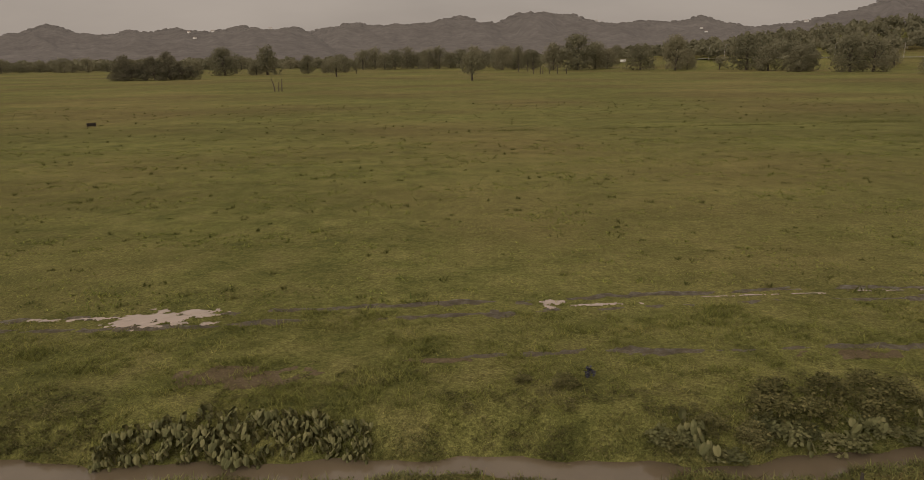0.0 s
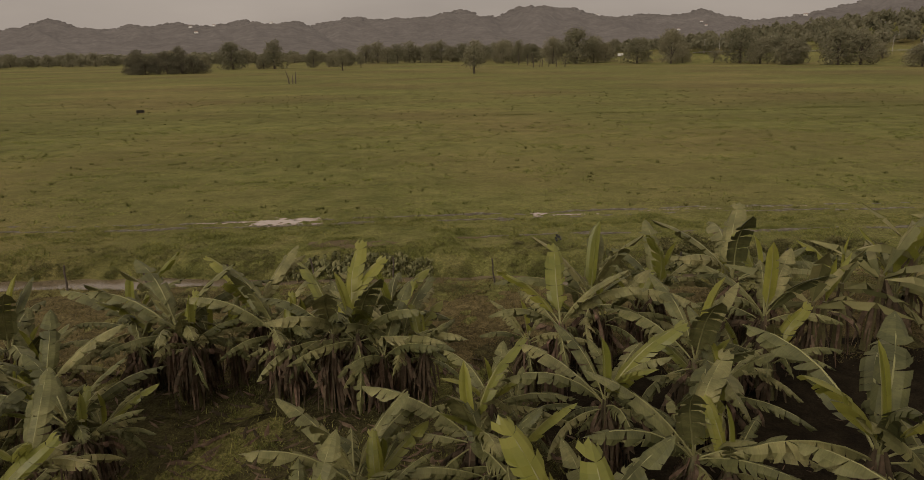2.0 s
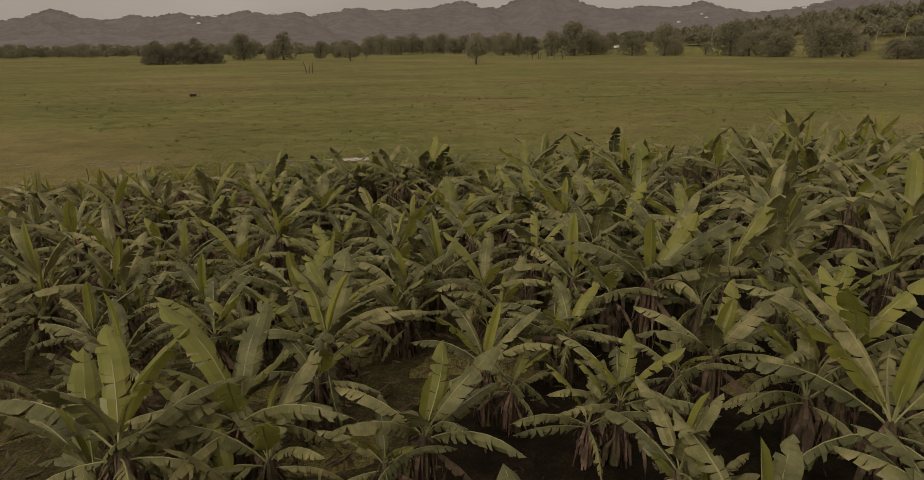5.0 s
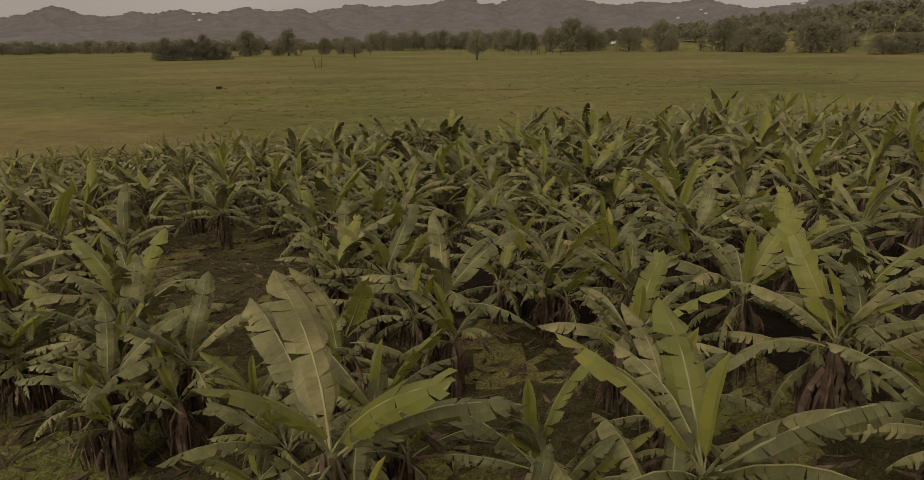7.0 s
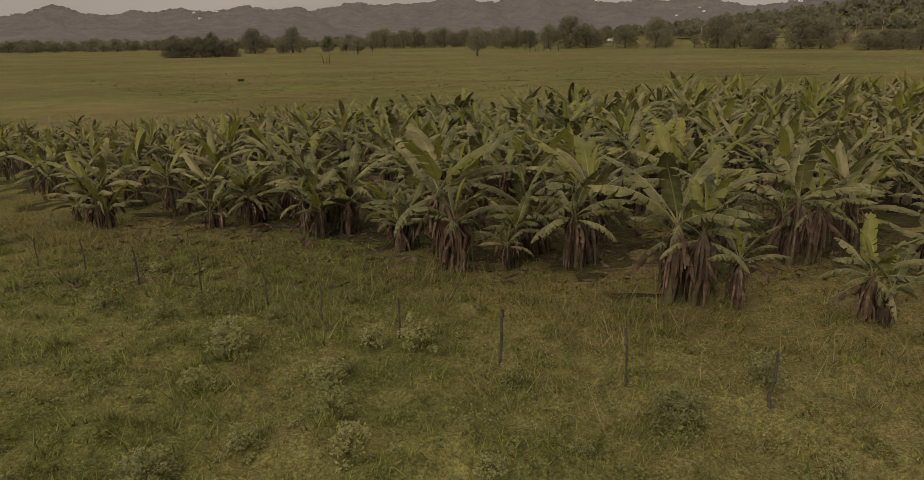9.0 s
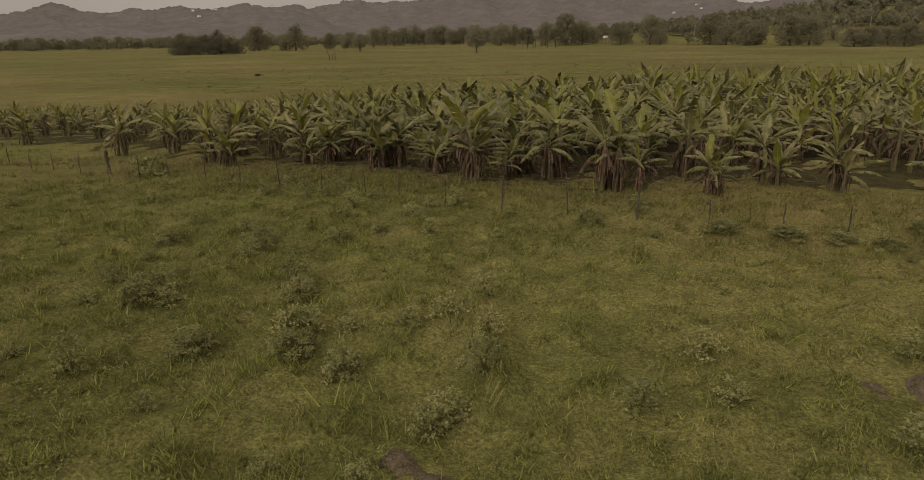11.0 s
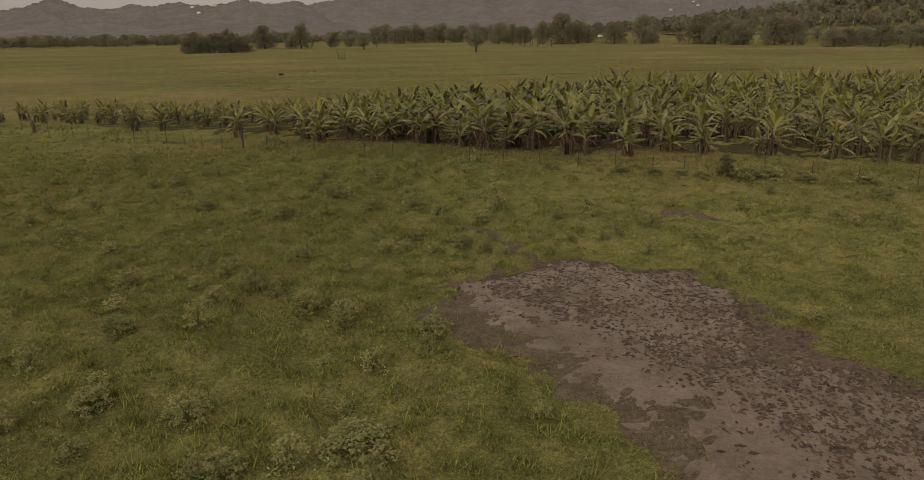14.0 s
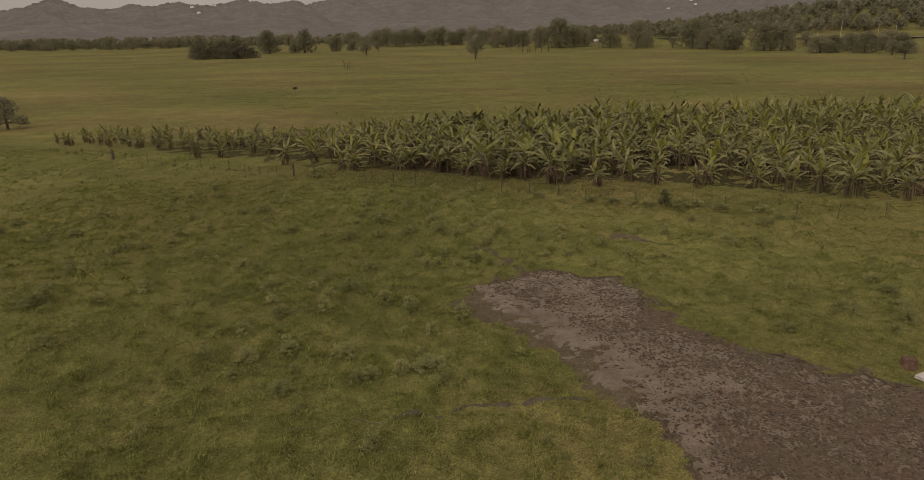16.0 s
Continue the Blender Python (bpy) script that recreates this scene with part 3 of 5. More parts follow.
# ---------------------------------------------------------------- banana plants
def banana_leaf(rs, length, width, rise, bend, tear, fold, strips, rib=True, plain=False):
    """Arrays of one leaf that grows along +x from its foot: a stalk, a midrib and blade strips torn apart at the edge."""
    s = Soup()
    n = strips
    st = np.linspace(0, 1, n + 1)
    ang = np.radians(rise - bend * st ** 1.3)
    seg = length / n
    px = np.concatenate([[0], np.cumsum(np.cos((ang[1:] + ang[:-1]) / 2) * seg)])
    pz = np.concatenate([[0], np.cumsum(np.sin((ang[1:] + ang[:-1]) / 2) * seg)])
    sway = 0.05 * length * np.sin(st * 2.2 + rs.rand() * 6) * st
    P = np.stack([px, sway, pz], -1)
    up = np.stack([-np.sin(ang), np.zeros(n + 1), np.cos(ang)], -1)
    fw = np.stack([np.cos(ang), np.zeros(n + 1), np.sin(ang)], -1)
    stalk = 0.13
    u = np.clip((st - stalk) / (1 - stalk), 0, 1)
    w = width / 2 * np.minimum(1, (u / 0.16)) ** 0.55 * np.minimum(1, (1 - u) / 0.3) ** 0.5
    for side in (-1, 1):
        V, F = [], []
        droop = np.radians(fold)
        hang = 0.0
        for k in range(n):
            if st[k + 1] <= stalk + 1e-6:
                continue
            torn = rs.rand() < tear
            if torn:
                hang = rs.uniform(0.0, 0.6) * tear
            d1 = droop + hang
            d2 = d1 + 0.35 + hang * 1.3
            gap = 0.32 * torn * rs.rand()
            sweep = 0.16 * width + 0.07 * torn * rs.randn()
            cut = 1 - 0.12 * torn * rs.rand()
            for q, t in ((k, gap), (k + 1, -gap * rs.rand())):
                o = np.array([0, side, 0.0])
                a = P[q]
                m1 = a + w[q] * 0.55 * (np.cos(d1) * o - np.sin(d1) * up[q]) + fw[q] * sweep * 0.4
                m2 = m1 + w[q] * 0.45 * cut * (np.cos(d2) * o - np.sin(d2) * up[q]) + fw[q] * (sweep * 0.6 + t * seg)
                V += [a, m1, m2]
            i = len(V) - 6
            F += [(i, i + 3, i + 5, i + 2)] if plain else [(i, i + 3, i + 4, i + 1), (i + 1, i + 4, i + 5, i + 2)]
        s.add(V, F, 0)
    if rib:
        r = 0.022 * (1 - 0.8 * st) * (length / 2.2)
        idx = np.unique(np.linspace(0, n, 7 if strips > 14 else 4).astype(int))
        L = P[idx] + np.array([0, 1, 0]) * r[idx, None]
        R = P[idx] - np.array([0, 1, 0]) * r[idx, None]
        T = P[idx] + up[idx] * r[idx, None] * 0.8
        B = P[idx] - up[idx] * r[idx, None] * 1.2
        m = len(idx)
        V = np.concatenate([L, T, R, B])
        F = []
        for k in range(m - 1):
            for a, b in ((0, 1), (1, 2), (2, 3), (3, 0)):
                F.append((a * m + k, a * m + k + 1, b * m + k + 1, b * m + k))
        s.add(V, F, 1)
    return s.arrays()


LEAF_KINDS = {  # length, width, rise, bend, tear, fold
    "spear": (1.85, 0.32, 84, 12, 0.02, -40),
    "erect": (2.25, 0.53, 70, 40, 0.4, 4),
    "arch": (2.35, 0.53, 50, 62, 0.75, 24),
    "spread": (2.2, 0.52, 30, 58, 0.85, 34),
    "droop": (1.95, 0.5, 10, 78, 0.9, 38),
    "wilt": (1.9, 0.4, 12, 100, 0.95, 45),
    "hang": (1.5, 0.38, -35, 45, 0.9, 45),
}
rs = np.random.RandomState(21)
LEAVES = {(k, lo): [banana_leaf(rs, p[0], p[1] * (1 - 0.06 * lo), *p[2:], ({"spear": 8, "erect": 16, "hang": 9, "wilt": 10}.get(k, 20), 6, 3)[lo], lo < 2, lo == 2) for _ in range(3 if lo == 0 else 2)] for k, p in LEAF_KINDS.items() for lo in (0, 1, 2)}


def leaf_mats(kind):
    dead = kind in ("hang", "wilt")
    return [M_YOUNG if kind == "spear" else M_DEAD if dead else M_LEAF, M_DEAD if dead else M_RIB]


LEAF_MESHES = {k: [make_mesh("leaf", V, F, leaf_mats(k), I) for V, F, I in LEAVES[k, 0]] for k in LEAF_KINDS}
ERECT_YOUNG = [make_mesh("leaf", V, F, [M_YOUNG, M_RIB], I) for V, F, I in LEAVES["erect", 0]]


def stem_arrays(rs, height, sides=8):
    lean = rs.randn(2) * 0.12
    t = np.linspace(0, 1, 5)
    pts = np.stack([lean[0] * t ** 1.5, lean[1] * t ** 1.5, height * t - 0.05], -1)
    return tube(pts, 0.15 - 0.075 * t, sides), pts[-1]


def skirt_arrays(rs, height, count, top):
    """Dead leaves that hang down round a stem."""
    s = Soup()
    for _ in range(count):
        a, z0 = rs.rand() * 6.28, height * rs.uniform(0.42, 1.02)
        ln = min(rs.uniform(0.6, 1.7), z0 - 0.02)
        w = rs.uniform(0.02, 0.07)
        r0, r1 = 0.1, 0.14 + 0.27 * rs.rand() ** 1.5
        k = z0 / height
        c = np.array([top[0] * k, top[1] * k, 0])
        d = np.array([np.cos(a), np.sin(a), 0])
        o = np.array([-np.sin(a), np.cos(a), 0])
        tw = rs.uniform(-0.9, 0.9)
        o2 = o * np.cos(tw) + d * np.sin(tw)
        p0, p1, p2 = c + d * r0 + (0, 0, z0), c + d * r1 + (0, 0, z0 - ln * 0.35), c + d * (r1 - 0.1 + 0.24 * rs.rand()) + (0, 0, z0 - ln)
        V = [p0 - o * w * 0.4, p0 + o * w * 0.4, p1 - o2 * w, p1 + o2 * w, p2 - o2 * w * 0.5, p2 + o2 * w * 0.3]
        s.add(V, [(0, 1, 3, 2), (2, 3, 5, 4)], 0)
    return s.arrays()


def crown_plan(rs, big):
    """Kinds, turns, tilts and sizes of the leaves of one stem."""
    kinds = (["spear"] if rs.rand() < 0.45 else []) + ["erect"] * rs.randint(2, 4) + ["arch"] * rs.randint(2, 5) + ["spread"] * rs.randint(1, 3) + ["droop"] * rs.randint(0, 3)
    kinds += ["hang"] * rs.randint(1, 4) + ["wilt"] * rs.randint(0, 3) if big else []
    a = rs.rand() * 360
    for k in kinds:
        a += 137.5 + rs.randn() * 14
        yield k, a, rs.randn() * 7, rs.uniform(0.82, 1.12)


def mat_plan(rs, size):
    """Where the stems of one banana mat stand, and how tall each is."""
    n = 1 if size < 0.6 else rs.choice([2, 3]) if size >= 1 else rs.choice([2, 3, 3])
    low, high = (1.6, 2.3) if size >= 1 else (0.8, 2.2)
    a0 = rs.rand() * 6.28
    for k in range(n):
        r = 0 if n == 1 else rs.uniform(0.28, 0.5)
        a = a0 + k * 6.28 / n
        yield r * np.cos(a), r * np.sin(a), (2.45 if k == 0 else rs.uniform(low, high)), (1.0 if k == 0 else rs.uniform(0.65, 0.95))


def banana_prototype(seed, size):
    """A banana mat as a thing: an empty with stems, skirts of dead leaves and single leaves."""
    rs = np.random.RandomState(seed)
    root = new("banana_plant")
    for x, y, h, f in mat_plan(rs, size):
        (V, F), top = stem_arrays(rs, h)
        part("pseudostem", make_mesh("pseudostem", V, F, [M_STEM], smooth=True), root, "green-brown stem", pose(x, y, 0))
        V, F, I = skirt_arrays(rs, h, int(80 * h / 2.35), top)
        part("dead_leaf_skirt", make_mesh("dead_leaf_skirt", V, F, [M_DEAD]), root, "ragged brown dead leaves", pose(x, y, 0))
        for k, a, tilt, sc in crown_plan(rs, k_big(h)):
            me = LEAF_MESHES[k][rs.randint(3)]
            if k == "erect" and rs.rand() < 0.42:
                me = ERECT_YOUNG[rs.randint(3)]
            drop = {"spear": 0.0, "erect": -0.05, "arch": -0.12, "spread": -0.2, "droop": -0.25, "wilt": -0.3, "hang": -0.35}[k]
            m = pose(x + top[0], y + top[1], top[2] + drop, rs.randn() * 8, tilt, a) @ Matrix.Scale(1.14 * sc * f, 4)
            part("leaf", me, root, "", m)
    return root


def k_big(h):
    return h > 1.4


def banana_soup(seed, size, lod):
    """The same plant with fewer strips, as arrays, for the joined far part of the grove."""
    rs = np.random.RandomState(seed)
    s = Soup()
    for x, y, h, f in mat_plan(rs, size):
        (V, F), top = stem_arrays(rs, h, 5)
        s.add(V + (x, y, 0), F, 2)
        V, F, I = skirt_arrays(rs, h, int((34 if lod == 1 else 14) * h / 2.35), top)
        s.add(V * (1.2, 1.2, 1) + (x, y, 0), F, 3)
        for k, a, tilt, sc in crown_plan(rs, k_big(h)):
            if lod == 2 and rs.rand() < 0.15:
                continue
            V, F, I = LEAVES[k, lod][rs.randint(2)]
            drop = {"spear": 0.0, "erect": -0.05, "arch": -0.12, "spread": -0.2, "droop": -0.25, "wilt": -0.3, "hang": -0.35}[k]
            m = pose(x + top[0], y + top[1], top[2] + drop, rs.randn() * 8, tilt, a) @ Matrix.Scale(1.1 * sc * f, 4)
            idx = np.where(I == 1, 1, 4 if k == "spear" or k == "erect" and rs.rand() < 0.35 else 3 if k in ("hang", "wilt") else 0)
            M = np.array(m)
            s.add(V @ M[:3, :3].T + M[:3, 3], F, idx)
    return s.arrays()


# plants that stand out from the rows: x, y, size
CANAL_ROWS = [(-11.6, 3.6, 1.1), (-9.9, 2.5, 1.18), (-8.4, 3.7, 1.05), (-6.8, 2.3, 1.1), (-5.3, 2.0, 1.22), (-4.0, 1.6, 1.15), (-2.9, 1.8, 1.0), (1.2, 1.9, 1.1), (5.5, 5.6, 1.05),
              (10.6, 3.0, 1.25), (13.1, 5.0, 1.34), (8.6, 5.2, 1.32), (6.7, -6.4, 1.35), (3.6, -5.0, 1.05), (2.2, -2.6, 1.0), (-0.4, -1.8, 0.85), (-12.6, -0.9, 0.9), (-10.8, -2.3, 0.85), (-10.2, -6.0, 0.9),
              (-8.0, -18.1, 0.9), (-15.6, -10.6, 0.9), (-10.6, -4.9, 0.95), (-4.6, -7.2, 0.9), (-0.7, -4.2, 1.0), (0.4, -7.5, 1.0), (-3.4, -5.2, 0.9), (0.1, -16.7, 1.0), (6.2, -14.8, 1.1)]
MIDDLE_ROWS = [(-11.2, -13.0, 0.9), (-5.6, -16.4, 1.0), (-4.9, -10.7, 0.95), (1.9, -12.5, 1.1), (3.0, -10.5, 1.1), (3.8, -13.8, 1.1), (8.7, -9.4, 1.15), (-1.1, -37.8, 0.95), (-2.1, -14.4, 1.0), (-5.0, -41.5, 1.05),
               (-2.8, -48.2, 0.9), (-5.9, -46.6, 0.95), (-2.7, -36.3, 1.05), (3.5, -40.9, 1.1), (4.6, -43.6, 1.2), (7.6, -40.0, 1.15), (-15.5, -42.3, 0.8), (-8.6, -37.3, 0.95), (-6.1, -49.7, 1.36), (-3.8, -50.1, 0.7),
               (-1.0, -49.7, 1.12), (1.3, -53.8, 1.16), (-6.9, -38.4, 1.0), (-0.3, -43.4, 1.05), (1.0, -39.3, 1.0), (1.0, -36.4, 1.05), (4.4, -34.3, 1.1), (-6.0, -36.0, 0.9), (-8.7, -35.4, 0.95),
               (-13.5, -41.3, 0.95), (-8.0, -47.0, 0.8), (-12.2, -45.2, 0.85)]
FRONT_ROWS = [(2.8, -55.0, 0.6), (7.2, -49.6, 1.15), (6.2, -56.2, 0.75), (-23.0, -42.0, 0.95), (-25.0, -40.2, 0.95), (-33.7, -35.4, 1.0), (-29.7, -35.0, 0.9), (-45.0, -29.2, 0.9), (-48.4, -29.0, 0.9), (20.0, -54.0, 1.1), (31.2, -57.5, 1.1), (-20.3, -39.9, 0.9), (-17.3, -43.0, 0.9), (-15.8, -42.6, 0.75),
              (-12.5, -43.0, 1.0), (-10.9, -44.2, 1.0), (-9.0, -44.9, 0.68), (-7.5, -42.8, 0.9), (13.2, -55.3, 0.95), (17.2, -58.6, 0.95), (10.8, -53.0, 1.0), (24.3, -56.9, 1.0), (30.6, -64.2, 1.0), (26.2, -60.7, 1.0),
              (36.0, -65.5, 1.0)]
KNOWN = CANAL_ROWS + MIDDLE_ROWS + FRONT_ROWS
NORTH_GAPS = [(-7.6, -5.6, 2.3), (7.2, -6.9, 1.9), (-7.7, -1.6, 3.3), (-10.2, -1.6, 1.8), (-2.8, 0.4, 1.2), (-13.9, -8.0, 1.5), (-13.9, -13.4, 1.6), (11.3, -1.6, 2.2), (-4.6, -4.6, 1.2), (-13.2, -33.0, 3.6), (-10.8, -38.8, 2.2), (-15.4, -29.5, 2.0), (-1.4, -39.0, 1.3), (-9.0, -8.5, 1.6), (-1.5, 6.0, 2.6), (-17.5, -46.5, 2.0),
              (-8.0, -0.5, 2.5), (-5.4, -2.6, 1.5), (-11.4, -8.8, 1.2), (11.3, -3.6, 3.4), (10.8, -6.4, 2.4), (4.8, -5.8, 2.0)]
SOUTH_GAPS = [(2.4, 6.4, 1.5), (-9.2, -41.4, 1.5), (-11.2, -40.8, 1.6), (7.4, -2.2, 1.6), (5.4, -3.6, 1.5), (-2.6, -40.4, 1.2), (3.4, -48.6, 2.2), (11.2, -37.4, 2.6), (6.4, -43.8, 2.0), (9.2, -43.0, 1.6), (2.2, -45.2, 1.6), (-2.7, -30.6, 1.5), (13.8, -0.3, 1.6), (9.1, -6.7, 1.5), (3.9, -30.7, 1.6), (-0.1, -38.0, 1.5), (-2.1, -28.5, 1.5), (-5.6, -27.5, 1.4),
              (-6.9, -34.2, 1.6), (-10.1, -35.3, 1.8), (-14.2, -44.5, 1.8), (-13.6, -36.8, 2.6), (-4.6, -37.4, 1.8), (-8.6, -40.0, 1.5), (-3.7, -34.2, 2.9), (-1.3, -33.8, 2.2),
              (5.0, -39.2, 1.8), (11.6, -35.4, 2.4), (6.9, -43.2, 3.0), (-13.3, -28.8, 1.6), (-14.6, -44.5, 2.2)]
CLEAR = NORTH_GAPS + SOUTH_GAPS
rs = np.random.RandomState(77)
SPOTS = list(KNOWN)
grid = {}


def near_any(x, y, d):
    i, j = int(x // 3), int(y // 3)
    return any((x - a) ** 2 + (y - b) ** 2 < d * d for u in (-1, 0, 1) for v in (-1, 0, 1) for a, b in grid.get((i + u, j + v), ()))


for x, y, _ in SPOTS:
    grid.setdefault((int(x // 3), int(y // 3)), []).append((x, y))
for y in np.arange(7, -95, -2.35):
    for x in np.arange(-100, 92, 2.45):
        qx, qy = x + rs.uniform(-0.8, 0.8), y + rs.uniform(-0.8, 0.8)
        edge = qy - fence_y(qx)
        if edge < 9 + 1.5 * np.sin(qx * 0.4) + 6.5 * step(2, 9, qx) + 9 * step(9, 14, qx) * step(28, 21, qx) + 3.5 * step(-24, -34, qx) or qy > 6.5 - 2.8 * step(-3, -12, qx) + 1.2 * step(9, 18, qx) + 6 * step(-55, -65, qx):
            continue
        if qx > 40 + 0.85 * (qy + 68) or qx < -88 + 10 * np.sin(qy * 0.3):
            continue
        if any((qx - a) ** 2 + (qy - b) ** 2 < r * r for a, b, r in CLEAR) or near_any(qx, qy, 2.35 + 0.35 * step(0, 8, qx)):
            continue
        if qx < -30 and rs.rand() < 0.25:
            continue
        size = 0.95 + 0.2 * step(-6, 10, qx) + (0.1 + 0.24 * step(11, 18, qx)) * step(-3, 6, qx) * step(-28, -8, qy) - 0.2 * step(-18, -45, qx) + rs.uniform(-0.17, 0.12)
        SPOTS.append((qx, qy, size))
        grid.setdefault((int(qx // 3), int(qy // 3)), []).append((qx, qy))



def grove_mask(x, y):
    edge = y - fence_y(x)
    return np.minimum.reduce([(edge - 9.5 - 5.5 * step(2, 9, x)) * 0.5, (5.5 - y) * 0.5, (x + 60) * 0.5, (55 - x) * 0.5, np.full(np.shape(x), 0.7)]) + 0.75 * rough_field(x, y)


sheet("grove_floor", grove_mask, -60, 56, -85, 8, 0.8, 0.025, M_FLOOR, "dark bare soil under the banana plants", "bare soil")


# where the sheet of painted canopy shade lies
def grove_shade_mask(x, y):
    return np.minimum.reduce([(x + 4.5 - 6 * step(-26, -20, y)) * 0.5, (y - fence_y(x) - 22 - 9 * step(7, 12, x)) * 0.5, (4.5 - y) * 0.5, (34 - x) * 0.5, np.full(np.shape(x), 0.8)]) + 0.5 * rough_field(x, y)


sheet("damp_soil", grove_shade_mask, -7, 36, -66, 7, 0.8, 0.03, M_GROVE_SHADE, "near-black sheet painted as the deep shade under the grove", "bare soil", over=0.03)
PROTOS = [banana_prototype(300 + k, 0.9) for k in range(6)]
SMALL = [banana_prototype(400 + k, 0.5) for k in range(2)]
TALL = [banana_prototype(420 + k, 1.0) for k in range(4)]
SOUPS = {lod: [banana_soup(500 + k, 0.9, lod) for k in range(7)] for lod in (1, 2)}
used = set()
grove = Soup()
n_single = 0
for x, y, size in SPOTS:
    z = float(land(x, y)) - 0.02
    turn, grow = rs.rand() * 360, 0.94 * size * rs.uniform(0.95, 1.05)
    if -16 < x < 9 and n_single < 270:
        group = SMALL if size < 0.65 else TALL if (x, y, size) in KNOWN else PROTOS
        k = rs.randint(len(group))
        proto = group[k]
        m = pose(x, y, z, 0, 0, turn) @ Matrix.Diagonal((grow * 1.1, grow * 1.1, grow * rs.uniform(0.92, 1.06), 1))
        if size < 0.65:
            m = m @ Matrix.Scale(1.2, 4)
        if proto.name not in used:
            used.add(proto.name)
            proto.matrix_basis = m
            ob = proto
        else:
            ob = copy_thing(proto, Matrix.Identity(4))
            ob.matrix_basis = m
        n_single += 1
        lab = "young banana plant with a few broad green leaves" if size < 0.65 else \
            "tall banana plant with torn green leaves over brown dead ones" if size > 1.05 else "banana plant with arching green leaves and a skirt of dead ones"
        tagged(ob, lab, "banana plant", "banana plants in the grove")
    else:
        grove.add_mesh_arrays(SOUPS[1 if -26 < x < 24 and y < fence_y(x) + 18 or -23 < x < 18 and y < 2 else 2][rs.randint(7)], pose(x, y, z, 0, 0, turn) @ Matrix.Scale(grow, 4))
tagged(new("banana_grove", grove.mesh("banana_grove", [M_LEAF_JOINED, M_RIB, M_STEM, M_DEAD_JOINED, M_YOUNG_JOINED])), "dense rows of banana plants with torn green leaves",
       "banana grove", kind="stuff")
for proto in PROTOS + SMALL + TALL:
    if proto.name not in used:
        for o in list(proto.children_recursive) + [proto]:
            bpy.data.objects.remove(o)


# ---------------------------------------------------------------- fences
def fence_post(height, radius, lean, seed):
    rs = np.random.RandomState(seed)
    t = np.linspace(0, 1, 5)
    V, F = tube(np.stack([lean * t + 0.02 * rs.randn(5), 0.02 * rs.randn(5), height * t - 0.08], -1), radius * (1 - 0.2 * t) * (1 + 0.12 * rs.randn(5)), 7)
    return make_mesh("fence_post", V, F, [M_POST])


def put_post(x, y, height, radius, lean, seed, label, group):
    ob = new("fence_post", fence_post(height, radius, lean, seed))
    ob.matrix_basis = pose(x, y, float(land(x, y)), 0, 0, seed * 47 % 360 if abs(lean) < 0.1 else 0)
    tagged(ob, label, "fence post", group)


FAR_POSTS = [(-19.6, 12.7, 0.1), (-15.7, 12.6, -0.25), (-11.8, 12.9, -0.28), (-8.0, 13.0, -0.15), (-4.3, 12.9, 0.02), (0.5, 12.8, -0.08), (4.8, 12.7, 0.14), (9.4, 12.9, 0.05),
             (14.3, 13.0, 0.2), (19, 13.1, 0), (24, 13.2, -0.1), (29, 13.4, 0.1), (-24, 12.6, 0), (-28.5, 12.4, 0.1), (-33, 12.2, -0.1)]
for k, (x, y, lean) in enumerate(FAR_POSTS):
    put_post(x, y, 1.5 + 0.12 * math.sin(k * 2.3), 0.044, lean, k + 3, "dark weathered wooden fence post beside the canal", "canal fence posts")
FIELD_POSTS = [-75, -71.6, -68, -64, -59.1, -56.8, -55, -52.5, -50, -47.7, -45.5, -43.1, -40.8, -38.2, -35.9, -33.3, -27.8, -25.5, -22.5, -20, -17.3, -14.6, -12, -10.1, -7.7, -2, 0.9, 3.5, 6.1, 8.1, 10.6, 13, 15.5, 18.2, 21,
               24, 27.2, 30.5]
for k, px in enumerate(FIELD_POSTS):
    put_post(px, fence_y(px) + 0.15 * math.sin(k * 2.7), 1.38 + 0.16 * math.sin(k * 1.3), 0.033, 0.06 * math.sin(k * 3.1), 40 + k, "thin grey wooden fence post in tall grass", "field fence posts")
put_post(-4.9, -58.1, 1.75, 0.05, 0.03, 91, "tall dark wooden fence post in grass", "field fence posts")
put_post(-30.9, -43.6, 1.7, 0.13, 0.02, 92, "thick dark wooden fence post", "field fence posts")
put_post(-61.8, -27.6, 1.6, 0.22, 0.0, 93, "stout dark wooden gate post", "field fence posts")


# ---------------------------------------------------------------- grass
def blades(name, x, y, height, width, mats, label, category, seed, lean=0.5, sink=0.02):
    """Single grass blades as bent triangles standing on the ground."""
    r = np.random.RandomState(seed)
    n = len(x)
    a = r.rand(n) * 6.28
    h = height * (0.55 + 0.9 * r.rand(n))
    w = width * (0.7 + 0.6 * r.rand(n))
    b = a + 1.57 + 0.5 * r.randn(n)
    off = lean * h * (0.35 + 0.9 * r.rand(n))
    z = land(x, y) - sink
    d = np.stack([np.cos(a) * w, np.sin(a) * w, np.zeros(n)], -1)
    p = np.stack([x, y, z], -1)
    tip = p + np.stack([np.cos(b) * off, np.sin(b) * off, h], -1)
    V = np.stack([p - d, p + d, tip], 1).reshape(-1, 3)
    F = np.arange(3 * n).reshape(-1, 3)
    return tagged(new(name, make_mesh(name, V, F, mats)), label, category, kind="stuff")


